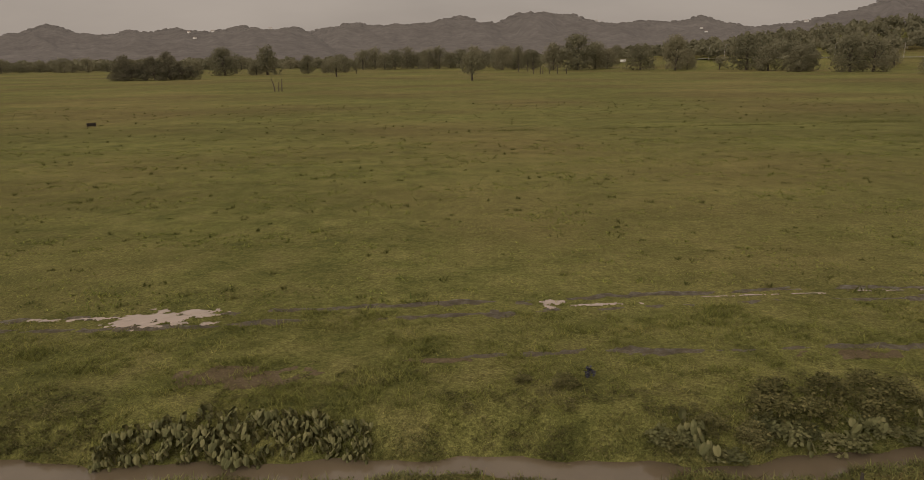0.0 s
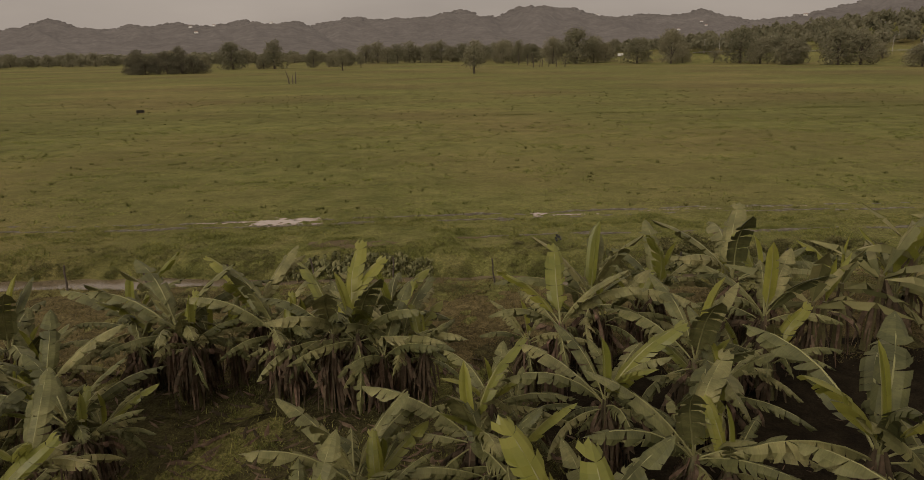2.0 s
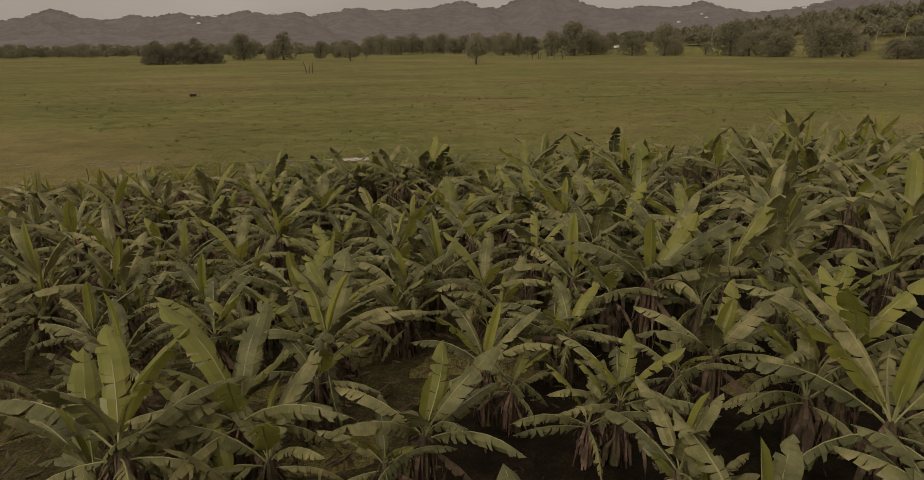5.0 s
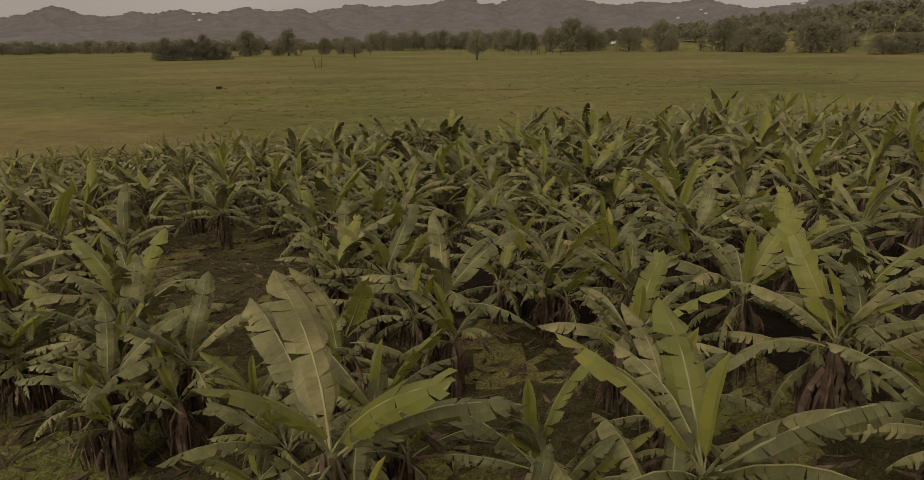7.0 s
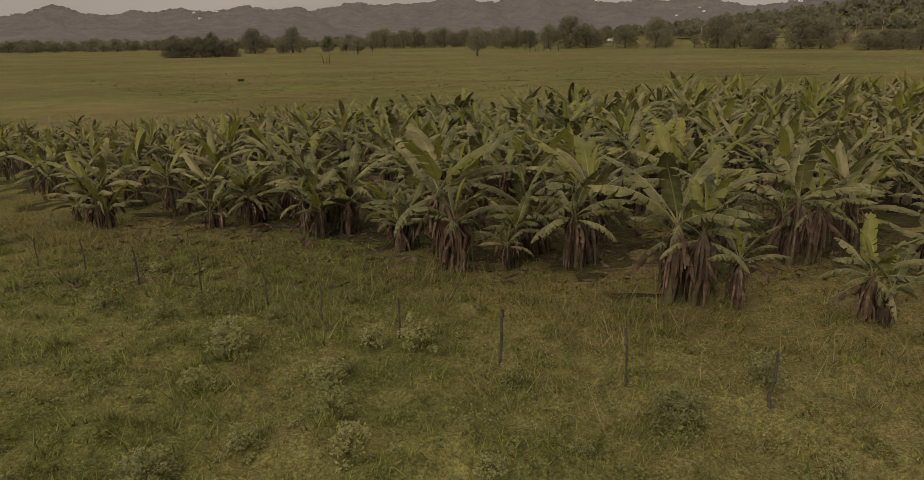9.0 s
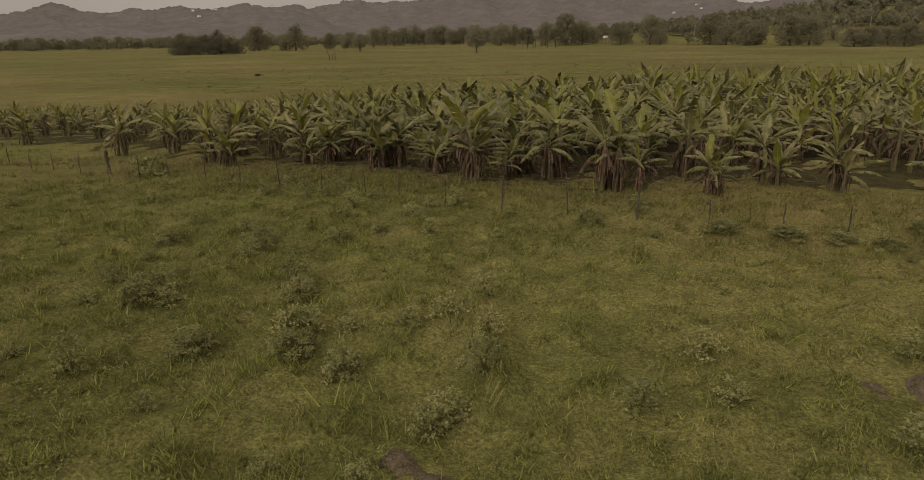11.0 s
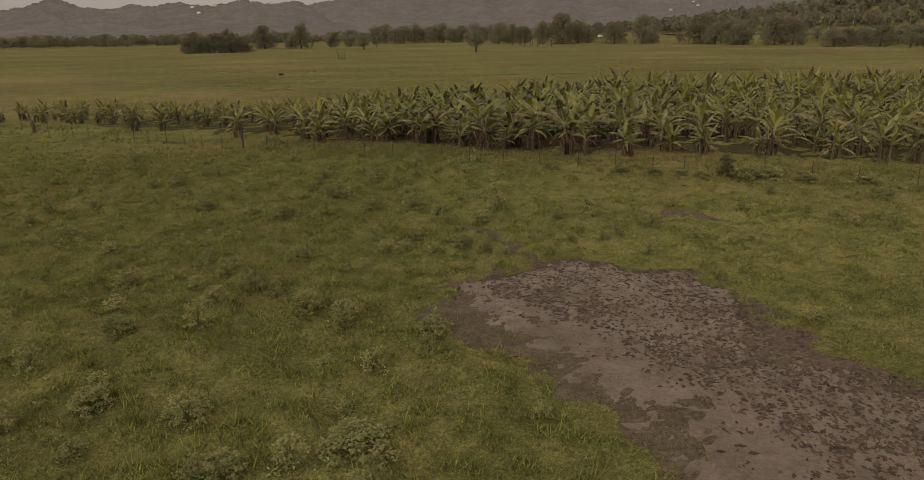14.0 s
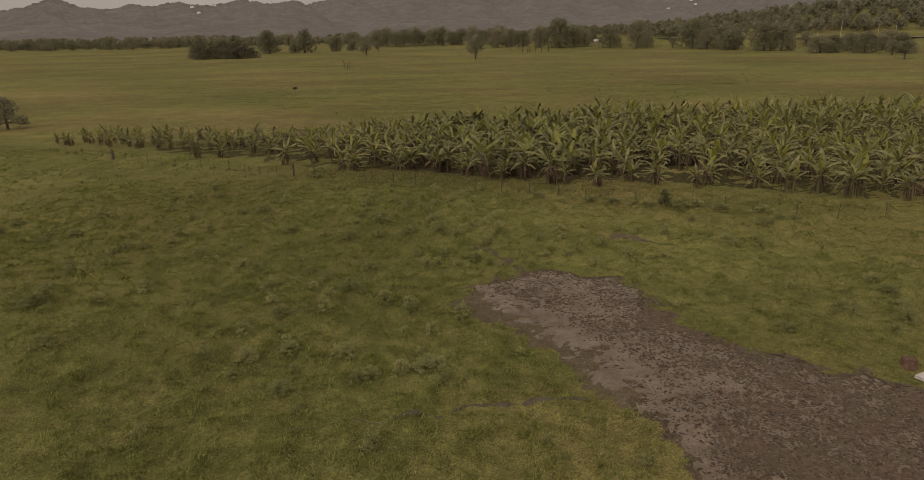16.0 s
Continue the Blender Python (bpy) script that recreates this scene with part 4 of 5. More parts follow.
def scatter(seed, n, x0, x1, y0, y1, keep=None):
    r = np.random.RandomState(seed)
    x, y = r.uniform(x0, x1, n), r.uniform(y0, y1, n)
    if keep is not None:
        k = keep(x, y, r)
        x, y = x[k], y[k]
    return x, y


def tufts(seed, n, per, spread, x0, x1, y0, y1, keep):
    """Places of blades that grow in tufts, and the vigour of each blade's tuft."""
    r = np.random.RandomState(seed)
    cx, cy = scatter(seed, n, x0, x1, y0, y1, keep)
    g = r.gamma(2.2, 0.45, len(cx))[:, None]
    sp = spread * (0.5 + 0.6 * g)
    x = (cx[:, None] + sp * r.randn(len(cx), per)).ravel()
    y = (cy[:, None] + sp * r.randn(len(cx), per)).ravel()
    return x, y, np.repeat(0.45 + 0.55 * g[:, 0], per)


def near_keep(x, y, r):
    return (foot_mask(x, y) < 0.0) & ((mud_mask(x, y) < 0.8 - 1.5 * r.rand(len(x)) ** 0.7) | ((wet_side(x, y) < -0.5 - 0.8 * r.rand(len(x))) & (r.rand(len(x)) < 0.45))) & (y < fence_y(x) + 10) & (np.abs(x + 7) < 16 + 0.8 * np.maximum(0, y + 112))


x, y, g = tufts(1, 54000, 12, 0.13, -56, 38, -118, -46, near_keep)
blades("meadow_grass", x, y, g * np.clip(0.105 + 0.05 * hummock(x, y) + 0.04 * rough_field(1.3 * x, 1.3 * y, 0.2), 0.045, 0.24) * (1 - 0.35 * step(-10, -4, x)), 0.0165, [M_GRASS], "short green meadow grass", "grass", 1, 1.05)
x, y, g = tufts(14, 42000, 6, 0.1, -30, 22, -118, -78, near_keep)
blades("turf_leaves", x, y, 0.055 * g, 0.024, [M_CARPET], "low broad-leaved plants in the meadow turf", "turf", 15, 1.1)
x, y, g = tufts(12, 24000, 9, 0.13, -130, 60, -112, 10, lambda x, y, r: (y < fence_y(x) + 7) & (np.abs(x + 8) < 22 + 0.8 * (y + 112)) & (np.abs(x + 8) > 24 + 14 * r.rand(len(x))))
blades("outer_meadow_grass", x, y, g * (0.17 + 0.07 * rough_field(x * 0.5, y * 0.5)), 0.045, [M_GRASS], "short green meadow grass", "grass", 12, 0.9)
x, y = scatter(22, 92000, -30, 40, -80, -38, lambda x, y, r: (y > fence_y(x) + 2.5 + 1.5 * r.rand(len(x))) & (y < fence_y(x) + 8 + 5 * step(2, 9, x) * r.rand(len(x))) & (rough_field(x * 0.5, y * 0.5) > -0.5))
blades("dry_grass", x, y, 0.16, 0.02, [M_DRY], "short dry brownish grass before the grove", "grass", 23, 1.2)
x, y, g = tufts(2, 9000, 14, 0.16, -44, 30, -72, -36, lambda x, y, r: (np.abs(y - fence_y(x) - 2.5) < 3.8 + rough_field(x, y)) & (rough_field(x * 0.8, y * 0.8) > r.rand(len(x)) - 0.75))
blades("fence_grass", x, y, 0.36 * g, 0.015, [M_TALL], "tall pale grass growing along the fence", "tall grass", 2, 1.1)
x, y, g = tufts(33, 5200, 12, 0.12, -18, 2, -14, 5, lambda x, y, r: rough_field(x * 0.7, y * 0.7) > r.rand(len(x)) - 0.7)
blades("clearing_grass", x, y, 0.1 * g, 0.018, [M_TUSSOCK], "green grass in the clearings of the grove", "grass", 34, 1.1)
x, y, g = tufts(3, 8000, 8, 0.1, -22, 14, -54, 6, lambda x, y, r: grove_shade_mask(x, y) < 0)
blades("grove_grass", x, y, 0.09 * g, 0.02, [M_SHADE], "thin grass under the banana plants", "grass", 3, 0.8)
r = np.random.RandomState(71)
n = 9000
x, y = r.uniform(-22, 14, n), r.uniform(-52, 5, n)
k = grove_shade_mask(x, y) < 0.9 * r.rand(n)
x, y, n = x[k], y[k], int(k.sum())
a, ln = r.rand(n) * 6.28, r.uniform(0.12, 0.5, n)
c = np.stack([x, y, land(x, y) + 0.03], -1)
d = np.stack([np.cos(a) * ln, np.sin(a) * ln, 0.08 * r.randn(n)], -1)
o = np.stack([-np.sin(a), np.cos(a), 0.5 * r.randn(n)], -1) * (ln * 0.16)[:, None]
V = np.stack([c - d, c + o, c + d + (0, 0, 0.04), c - o], 1).reshape(-1, 3)
tagged(new("leaf_litter", make_mesh("leaf_litter", V, np.arange(4 * n).reshape(-1, 4), [M_DEAD])), "dead brown banana leaves littering the ground", "leaf litter", kind="stuff")
x, y, g = tufts(4, 10500, 10, 0.1, -36, 34, 4, 17.2, lambda x, y, r: (y < canal_edges(x)[0]) & (earth_mask(x, y) < 1.1 * r.rand(len(x))))
blades("canal_side_grass", x, y, 0.11 * g, 0.018, [M_STRAW], "brownish grass between the grove and the canal", "grass", 4, 1.3)
x, y, g = tufts(5, 13500, 13, 0.1, -34, 36, 17.4, 29, lambda x, y, r: (track_mask(x, y) < 0) & (puddle_mask(x, y) < -0.1) & (y > canal_edges(x)[1] + 0.05) & (earth_mask(x, y) < 1.1 * r.rand(len(x))))
blades("bank_grass", x, y, g * (0.085 + 0.05 * rough_field(x * 0.8, y * 1.2)), 0.015, [M_TUSSOCK], "green grass on the canal bank", "grass", 5, 1.5)
x, y, g = tufts(6, 26000, 8, 0.12, -75, 85, 29, 95, lambda x, y, r: (track_mask(x, y) < 0) & (puddle_mask(x, y) < -0.1) & (np.abs(x) < 12 + 0.75 * y) & (rough_field(x * 0.3, y * 0.8) > r.rand(len(x)) * 1.2 - 0.75))
blades("pasture_grass", x, y, g * (0.08 + 0.03 * rough_field(x * 0.3, y * 0.6)), 0.035, [M_GRASS], "cropped pasture grass", "grass", 6, 1.5)


# ---------------------------------------------------------------- weeds, bushes and bank plants
def leaf_cluster(rs, n, rx, rz, size, aspect=1.6, shell=0.55, squash=0.0):
    """Small pointed leaves spread through a rounded, uneven clump that stands on the ground."""
    d = rs.randn(n, 3)
    d /= np.linalg.norm(d, axis=1)[:, None]
    d[:, 2] = np.abs(d[:, 2])
    lob = 1 + 0.28 * np.sin(3 * np.arctan2(d[:, 1], d[:, 0]) + rs.rand() * 6) * (1 - d[:, 2]) + 0.2 * rs.randn(n)
    r = (shell + (1 - shell) * rs.rand(n)) * lob
    c = d * r[:, None] * (rx, rx, rz)
    c[:, 2] = np.maximum(c[:, 2], 0.02)
    ax = d * (1, 1, 0.3) + 0.7 * rs.randn(n, 3) * (1, 1, 0.5) - (0, 0, squash)
    ax /= np.linalg.norm(ax, axis=1)[:, None]
    sd = np.cross(ax, 0.55 * rs.randn(n, 3) + 0.4 * d + (0, 0, 1.0))
    sd /= np.linalg.norm(sd, axis=1)[:, None]
    ln = size * (0.6 + 0.8 * rs.rand(n))[:, None]
    V = np.stack([c, c + ax * ln * 0.5 + sd * ln * 0.5 / aspect, c + ax * ln, c + ax * ln * 0.5 - sd * ln * 0.5 / aspect], 1).reshape(-1, 3)
    return V, np.arange(4 * n).reshape(-1, 4)


def weed_bush(seed, rx, rz, n, size, mat, label, category, group, sprays=15):
    rs = np.random.RandomState(seed)
    root = new("weed_bush")
    crown = Soup()
    for k in range(sprays):
        a, up = k * 2.4 + rs.uniform(-0.4, 0.4), ((k + 0.5) / sprays) ** 0.8
        r = rx * np.sqrt(1 - 0.92 * up * up) * rs.uniform(0.55, 0.95)
        sx = rs.uniform(0.75, 1.25) * 1.15 * rx / np.sqrt(sprays)
        V, F = leaf_cluster(rs, n // sprays, sx, 0.75 * sx, size, squash=0.15)
        crown.add(V + (r * np.cos(a), r * np.sin(a), max(0.0, rz * up * rs.uniform(0.72, 1.05) - 0.5 * sx)), F)
    part("leaves", crown.mesh("leaves", [mat]), root)
    s = Soup()
    for _ in range(7):
        a, r = rs.rand() * 6.28, rs.uniform(0.2, 0.7)
        e = (np.cos(a) * rx * r, np.sin(a) * rx * r, rz * rs.uniform(0.5, 0.95))
        s.add(*tube([(0, 0, -0.03), (e[0] * 0.4, e[1] * 0.4, e[2] * 0.6), e], (0.012, 0.009, 0.004), 4))
    part("stem", s.mesh("stem", [M_STEM]), root, "thin green stem")
    return tagged(root, label, category, group)


def put(proto, x, y, scale=1.0, turn=0.0, high=1.0, label=""):
    """A copy of a thing on the ground."""
    m = pose(x, y, float(land(x, y)) - 0.01, 0, 0, turn) @ Matrix.Diagonal((scale, scale, scale * high, 1))
    if proto not in placed:
        placed.append(proto)
        ob = proto
    else:
        ob = copy_thing(proto, Matrix.Identity(4))
    ob.matrix_basis = m
    if label:
        tagged(ob, label)
    return ob


placed = []
WEEDS = [weed_bush(600 + k, 0.46, 0.56 + 0.06 * k, 660, 0.07, M_WEED, "low leafy weed bush in meadow grass", "weed bush", "weeds in the meadow") for k in range(4)]
WEEDS_BY_MUD = [(-7.6, -77, 1.2), (-3.4, -76.8, 1.1), (-12.7, -82.4, 1.2), (-11.8, -81.7, 0.9), (-5.2, -80.6, 0.6), (-13.4, -92.2, 0.9), (-20.3, -87.2, 0.9), (-1.8, -81.2, 0.9),
                (-0.8, -80.3, 0.9), (-17.5, -69.5, 1.3), (-16.5, -69.5, 1), (-24.1, -66.4, 1), (-9.3, -79, 0.7), (-11.4, -80.4, 1), (-16.8, -88.1, 0.8), (-13.6, -84.1, 0.8),
                (-19.8, -85.1, 1), (-10.5, -93.4, 0.8), (-21.9, -73.3, 1), (-6.9, -82.6, 0.5)]
WEEDS_BY_FENCE = [(4.4, -82.4, 0.6), (5.3, -82.5, 0.6), (11, -72.6, 1), (-8.7, -70.9, 0.7), (-12.1, -72.1, 1.2), (-21.3, -82.9, 1), (-17.1, -74.2, 1.1), (-12.2, -99.4, 2.1),
                  (-11.5, -101.2, 1.1), (-12.1, -57.7, 1.2), (-9.2, -59.3, 1.1), (-15, -63.5, 1.3), (-16.2, -61.9, 1.1), (-15.2, -100.3, 1.4), (-16.8, -97.9, 1.3), (-18.8, -91.5, 1.2),
                  (-8.3, -62.2, 1.0), (-0.1, -83.7, 0.9), (-7.9, -82.5, 0.9), (-15.7, -100.4, 1)]
WEEDS_IN_OPEN = [(-24.6, -104.6, 0.9), (-18.1, -103.4, 0.8), (-7.3, -97.9, 0.6), (-7.2, -106.4, 0.7), (-13.7, -94.4, 0.7), (-20.3, -95.6, 0.9), (-19.1, -99.3, 0.8), (-26.8, -81.2, 1),
                 (-28.1, -89.3, 0.9), (-12.4, -56.9, 1.2), (-8.9, -60.6, 1), (-15, -55, 1), (-14, -54.4, 0.9), (-17.5, -53.6, 1.1), (-10.5, -62, 0.9), (-5.4, -62.9, 0.8),
                 (-19.5, -62, 1.3), (-19.2, -59.6, 1)]
WEED_SPOTS = WEEDS_BY_MUD + WEEDS_BY_FENCE + WEEDS_IN_OPEN
rs = np.random.RandomState(8)
tries = 0
while len(WEED_SPOTS) < 232 and tries < 9000:
    tries += 1
    x, y = rs.uniform(-62, 22), rs.uniform(-108, -50)
    if y > fence_y(x) + 3 or abs(x + 8) > 14 + 0.75 * (y + 112) or mud_mask(x, y) > -0.6:
        continue
    dens = 0.42 + 0.5 * float(rough_field(x * 0.35, y * 0.35)) - 0.3 * float(step(-4, 6, x))
    if rs.rand() < dens:
        WEED_SPOTS.append((x, y, rs.uniform(0.6, 1.5)))
BIGWEED = [weed_bush(660 + k, 0.52, 0.5, 2500, 0.045, M_WEED, "wide leafy weed bush in meadow grass", "weed bush", "weeds in the meadow", 46) for k in range(2)]
for k, (x, y, g) in enumerate(WEED_SPOTS):
    put(BIGWEED[k % 2] if g > 1.25 else WEEDS[rs.randint(4)], x, y, g, rs.rand() * 360, rs.uniform(0.95, 1.45) / max(1, 0.75 * g))

r = np.random.RandomState(91)
wx, wy = r.uniform(-58, 24, 15000), r.uniform(-110, -48, 15000)
k = (wy < fence_y(wx) + 4) & (np.abs(wx + 8) < 15 + 0.75 * (wy + 112)) & (mud_mask(wx, wy) < -0.5)
k &= 0.25 + 0.55 * rough_field(wx * 0.3, wy * 0.3) - 0.25 * step(-6, 4, wx) + 0.35 * (np.abs(wy - fence_y(wx)) < 3) > r.rand(15000)
wx, wy = wx[k], wy[k]
carpet = Soup()
for x, y in zip(wx, wy):
    g = 0.35 + 0.75 * r.rand() ** 1.6
    V, F = leaf_cluster(r, int(16 + 26 * g), 0.24 * g, 0.3 * g, 0.07)
    carpet.add(V + (x, y, float(land(x, y))), F)
tagged(new("meadow_weeds", carpet.mesh("meadow_weeds", [M_CARPET])), "small leafy weeds growing through the meadow", "weeds", kind="stuff")
x, y, g = tufts(95, 12000, 20, 0.13, -58, 24, -110, -46, lambda x, y, r: (y < fence_y(x) + 6) & (np.abs(x + 8) < 15 + 0.75 * (y + 112)) & (mud_mask(x, y) < -0.5) & (0.4 + 0.4 * rough_field(x * 0.7 + 3, y * 0.7) - 0.25 * step(-8, 2, x) > r.rand(len(x))))
blades("meadow_tussocks", x, y, 0.22 * g, 0.015, [M_TUSSOCK], "coarse tussocks of long grass in the meadow", "tussocks", 96, 0.95)

BUSH = [weed_bush(620 + k, 0.8, 0.95, 1300, 0.11, M_BANKWEED, "leafy green bush on the canal bank", "bush", "bank bushes", 20) for k in range(2)]
for x, up, g, h in ((7.0, .5, .7, .55), (8.2, .9, .8, .7), (9.4, .6, .8, .75), (10.4, 1.3, 1.0, .95), (11.6, .9, 1.0, 1.0), (12.6, 1.6, 1.1, 1.05), (13.8, 1.0, 1.0, .9), (15.0, 1.5, 1.0, .85), (16.2, 1.0, .9, .75),
                    (17.6, 1.4, 1.0, .8), (19.2, 1.2, 1.0, .8), (21.0, 1.3, 1.1, .8), (23.0, 1.2, 1.0, .7), (11.0, 2.2, .8, .9), (14.4, 2.4, .8, .8)):
    put(BUSH[rs.randint(2)], x, float(canal_edges(np.array(x))[1]) + up, g, rs.rand() * 360, h)
PALEBUSH = [weed_bush(625 + k, 0.8, 0.95, 1200, 0.11, M_WEED, "round pale green bush in tall grass by the fence", "bush", "bushes along the fence", 20) for k in range(2)]
DARKBUSH = [weed_bush(630 + k, 0.75, 0.8, 420, 0.2, M_TARO, "dark broad-leaved bush hanging over the canal", "bush", "bank bushes") for k in range(2)]
for k in range(26):
    x = 6.6 + 0.68 * k
    put(DARKBUSH[k % 2], x, float(canal_edges(np.array(x))[1]) + rs.uniform(-0.05, 0.75), rs.uniform(0.5, 0.9) * (0.75 if k < 5 else 1.0), rs.rand() * 360, rs.uniform(0.6, 1.0))
for x, y, g, h in ((4.0, 21.3, .7, .6), (2.6, 21.8, .5, .5), (-13.6, 10.6, .7, .8), (-12.7, 11.0, .6, .8)):
    put(BUSH[rs.randint(2)], x, y, g, rs.rand() * 360, h)
TALLBUSH = weed_bush(640, 0.62, 1.8, 1700, 0.13, M_TARO, "tall narrow dark shrub beside the field fence", "shrub", "", 24)
put(TALLBUSH, 10.4, -67.1, 1.0, 0)
for x, y, g, h in ((11.6, -67.5, 1.3, 0.9), (13, -68.1, 1.2, .8), (15, -69.2, 1.0, .7), (-27.4, -45.2, 1.6, 1.0), (9.3, -66, .7, .5), (7.8, -65.2, .9, .5), (6, -64.5, 1.0, .45), (3.9, -63.3, 1.0, .4), (18.5, -70.5, 1.2, .6)):
    put(PALEBUSH[rs.randint(2)], x, y, g, rs.rand() * 360, h, "round pale green bush in tall grass by the fence")


def taro_leaf(rs):
    """A heart-shaped drooping leaf on a stalk."""
    a = np.linspace(0, 2 * np.pi, 13)[:-1]
    r = 0.17 * (1 - 0.35 * np.cos(a) ** 3 * (np.cos(a) < 0)) * (1 + 0.55 * np.maximum(0, np.cos(a)) ** 3)
    r[6] *= 0.45
    px, py = r * np.cos(a), r * np.sin(a) * 0.85
    pz = -0.35 * np.abs(py) - 0.1 * np.maximum(px, 0)
    V = np.concatenate([[(0, 0, 0.01)], np.stack([px, py, pz], -1)])
    F = np.array([(0, k + 1, (k + 1) % 12 + 1) for k in range(12)])
    return V, F


def taro_plant(seed):
    rs = np.random.RandomState(seed)
    root = new("taro_plant")
    V, F = taro_leaf(rs)
    leaf = make_mesh("leaf", V, F, [M_TARO])
    stalks = Soup()
    for k in range(6):
        a, h, o = 240 + 60 * rs.randn(), rs.uniform(0.2, 0.72), rs.uniform(0.06, 0.36)
        x, y = o * math.cos(radians(a)), o * math.sin(radians(a))
        stalks.add(*tube([(0, 0, -0.02), (x * 0.5, y * 0.5, h * 0.7), (x, y, h)], (0.014, 0.011, 0.007), 4))
        part("leaf", leaf, root, "", pose(x, y, h, rs.randn() * 12, 52 + rs.randn() * 14, a + rs.randn() * 25) @ Matrix.Scale(rs.uniform(0.6, 1.0), 4))
    part("stalk", stalks.mesh("stalk", [M_STEM]), root)
    return tagged(root, "taro plant with dark heart-shaped leaves at the water's edge", "taro plant", "taro on the canal bank")


TARO = [taro_plant(700 + k) for k in range(3)]
for k in range(215):
    x = -11.2 + 8.6 * (k + rs.rand()) / 215
    y = canal_edges(np.array(x))[1] + rs.uniform(-0.25, 1.5) * (1 - 0.5 * abs(x + 6.9) / 4.3)
    put(TARO[rs.randint(3)], x, float(y), rs.uniform(0.55, 0.85) * (1 - 0.3 * abs(x + 6.9) / 4.3), rs.rand() * 360)
for _ in range(18):
    x = rs.uniform(6.5, 17.5)
    put(TARO[rs.randint(3)], x, float(canal_edges(np.array(x))[1]) + rs.uniform(0.0, 0.9), rs.uniform(0.6, 1.0), rs.rand() * 360)

# reeds and trailing weeds along both water edges
x = np.random.RandomState(31).uniform(-34, 34, 34000)
r = np.random.RandomState(32)
near, far = canal_edges(x)
y = np.where(r.rand(len(x)) < 0.6, far + np.abs(r.randn(len(x))) * 0.45 - 0.05, near - np.abs(r.randn(len(x))) * 0.5 + 0.12)
k = (rough_field(x * 1.2, y * 0.8) > -0.5 + 0.9 * (r.rand(len(x)) - 0.5))
blades("canal_edge_weeds", x[k], y[k], 0.14, 0.022, [M_CARPET], "trailing green weeds along the canal edge", "weeds", 33, 1.6)

# low leafy weeds on both banks
r = np.random.RandomState(37)
bank = Soup()
for _ in range(6200):
    x = r.uniform(-26, 27)
    near, far = (float(q) for q in canal_edges(np.array(x)))
    side = r.rand()
    y = far + 0.05 + np.abs(r.randn()) * 1.7 if side < 0.6 else near - 0.02 - np.abs(r.randn()) * 0.4 if side < 0.76 else 12.1 + 0.35 * r.randn()
    if float(rough_field(np.array(x * 0.7), np.array(y * 1.1))) < r.rand() - 0.6 or y > 27:
        continue
    g = 0.3 + 0.7 * r.rand() ** 2
    V, F = leaf_cluster(r, int(12 + 14 * g), 0.3 * g, 0.22 * g, 0.07)
    bank.add(V + (x, y, float(land(x, y))), F)
tagged(new("bank_weeds", bank.mesh("bank_weeds", [M_BANKWEED])), "low leafy weeds covering the canal banks", "weeds", kind="stuff")

# dark tussocks and a wet sedge strip in the pasture
r = np.random.RandomState(41)
tx, ty = r.uniform(-120, 130, 2400), 30 + 150 * r.rand(2400) ** 1.2
k = np.abs(tx) < 14 + 0.75 * ty
tx, ty = tx[k], ty[k]
n = 18
sp = 0.1 + 0.3 * r.rand(len(tx), 1) ** 2
x, y = (tx[:, None] + sp * r.randn(len(tx), n)).ravel(), (ty[:, None] + sp * r.randn(len(tx), n)).ravel()
blades("pasture_tussocks", x, y, np.repeat(0.1 + 0.22 * r.rand(len(tx)) ** 2, n), 0.035, [M_SEDGE], "dark tussocks of coarse grass", "tussocks", 42, 0.9)
x, y = r.uniform(-30, 130, 60000), r.uniform(100, 122, 60000)
g = np.zeros(60000)
for cx, cy, rx, ry in ((10, 108, 6, 1.6), (72, 113, 8, 2.6), (92, 114, 9, 1.8), (48, 111, 14, 0.9), (112, 116, 8, 2.0), (30, 109, 9, 0.7)):
    g = np.maximum(g, np.exp(-((x - cx) / rx) ** 2 - ((y - cy) / ry) ** 2))
k = g > 0.25 + 0.75 * r.rand(60000)
blades("sedge_strip", x[k], y[k], 0.16, 0.07, [M_SEDGE], "dark wet strip of sedge across the pasture", "sedge", 43, 0.8)


# ---------------------------------------------------------------- far trees
def crown_arrays(rs, lobes, per, size):
    s = Soup()
    for cx, cy, cz, r in lobes:
        n = int(per * r * r)
        d = rs.randn(n, 3)
        d /= np.linalg.norm(d, axis=1)[:, None]
        rad = r * (0.6 + 0.45 * rs.rand(n)) * (1 + 0.14 * rs.randn(n))
        c = d * rad[:, None] * (1, 1, 0.85) + (cx, cy, cz)
        ax = np.cross(d, rs.randn(n, 3)) + 0.25 * rs.randn(n, 3)
        ax /= np.linalg.norm(ax, axis=1)[:, None]
        sd = np.cross(ax, d + 0.35 * rs.randn(n, 3))
        sd /= np.linalg.norm(sd, axis=1)[:, None] + 1e-9
        ln = size * (0.6 + 0.8 * rs.rand(n))[:, None]
        V = np.stack([c - ax * ln * 0.5, c + sd * ln * 0.35, c + ax * ln * 0.5, c - sd * ln * 0.35], 1).reshape(-1, 3)
        s.add(V, np.arange(4 * n).reshape(-1, 4))
    V, F, _ = s.arrays()
    V[:, 2] = np.maximum(V[:, 2], 0.02)
    return V, F


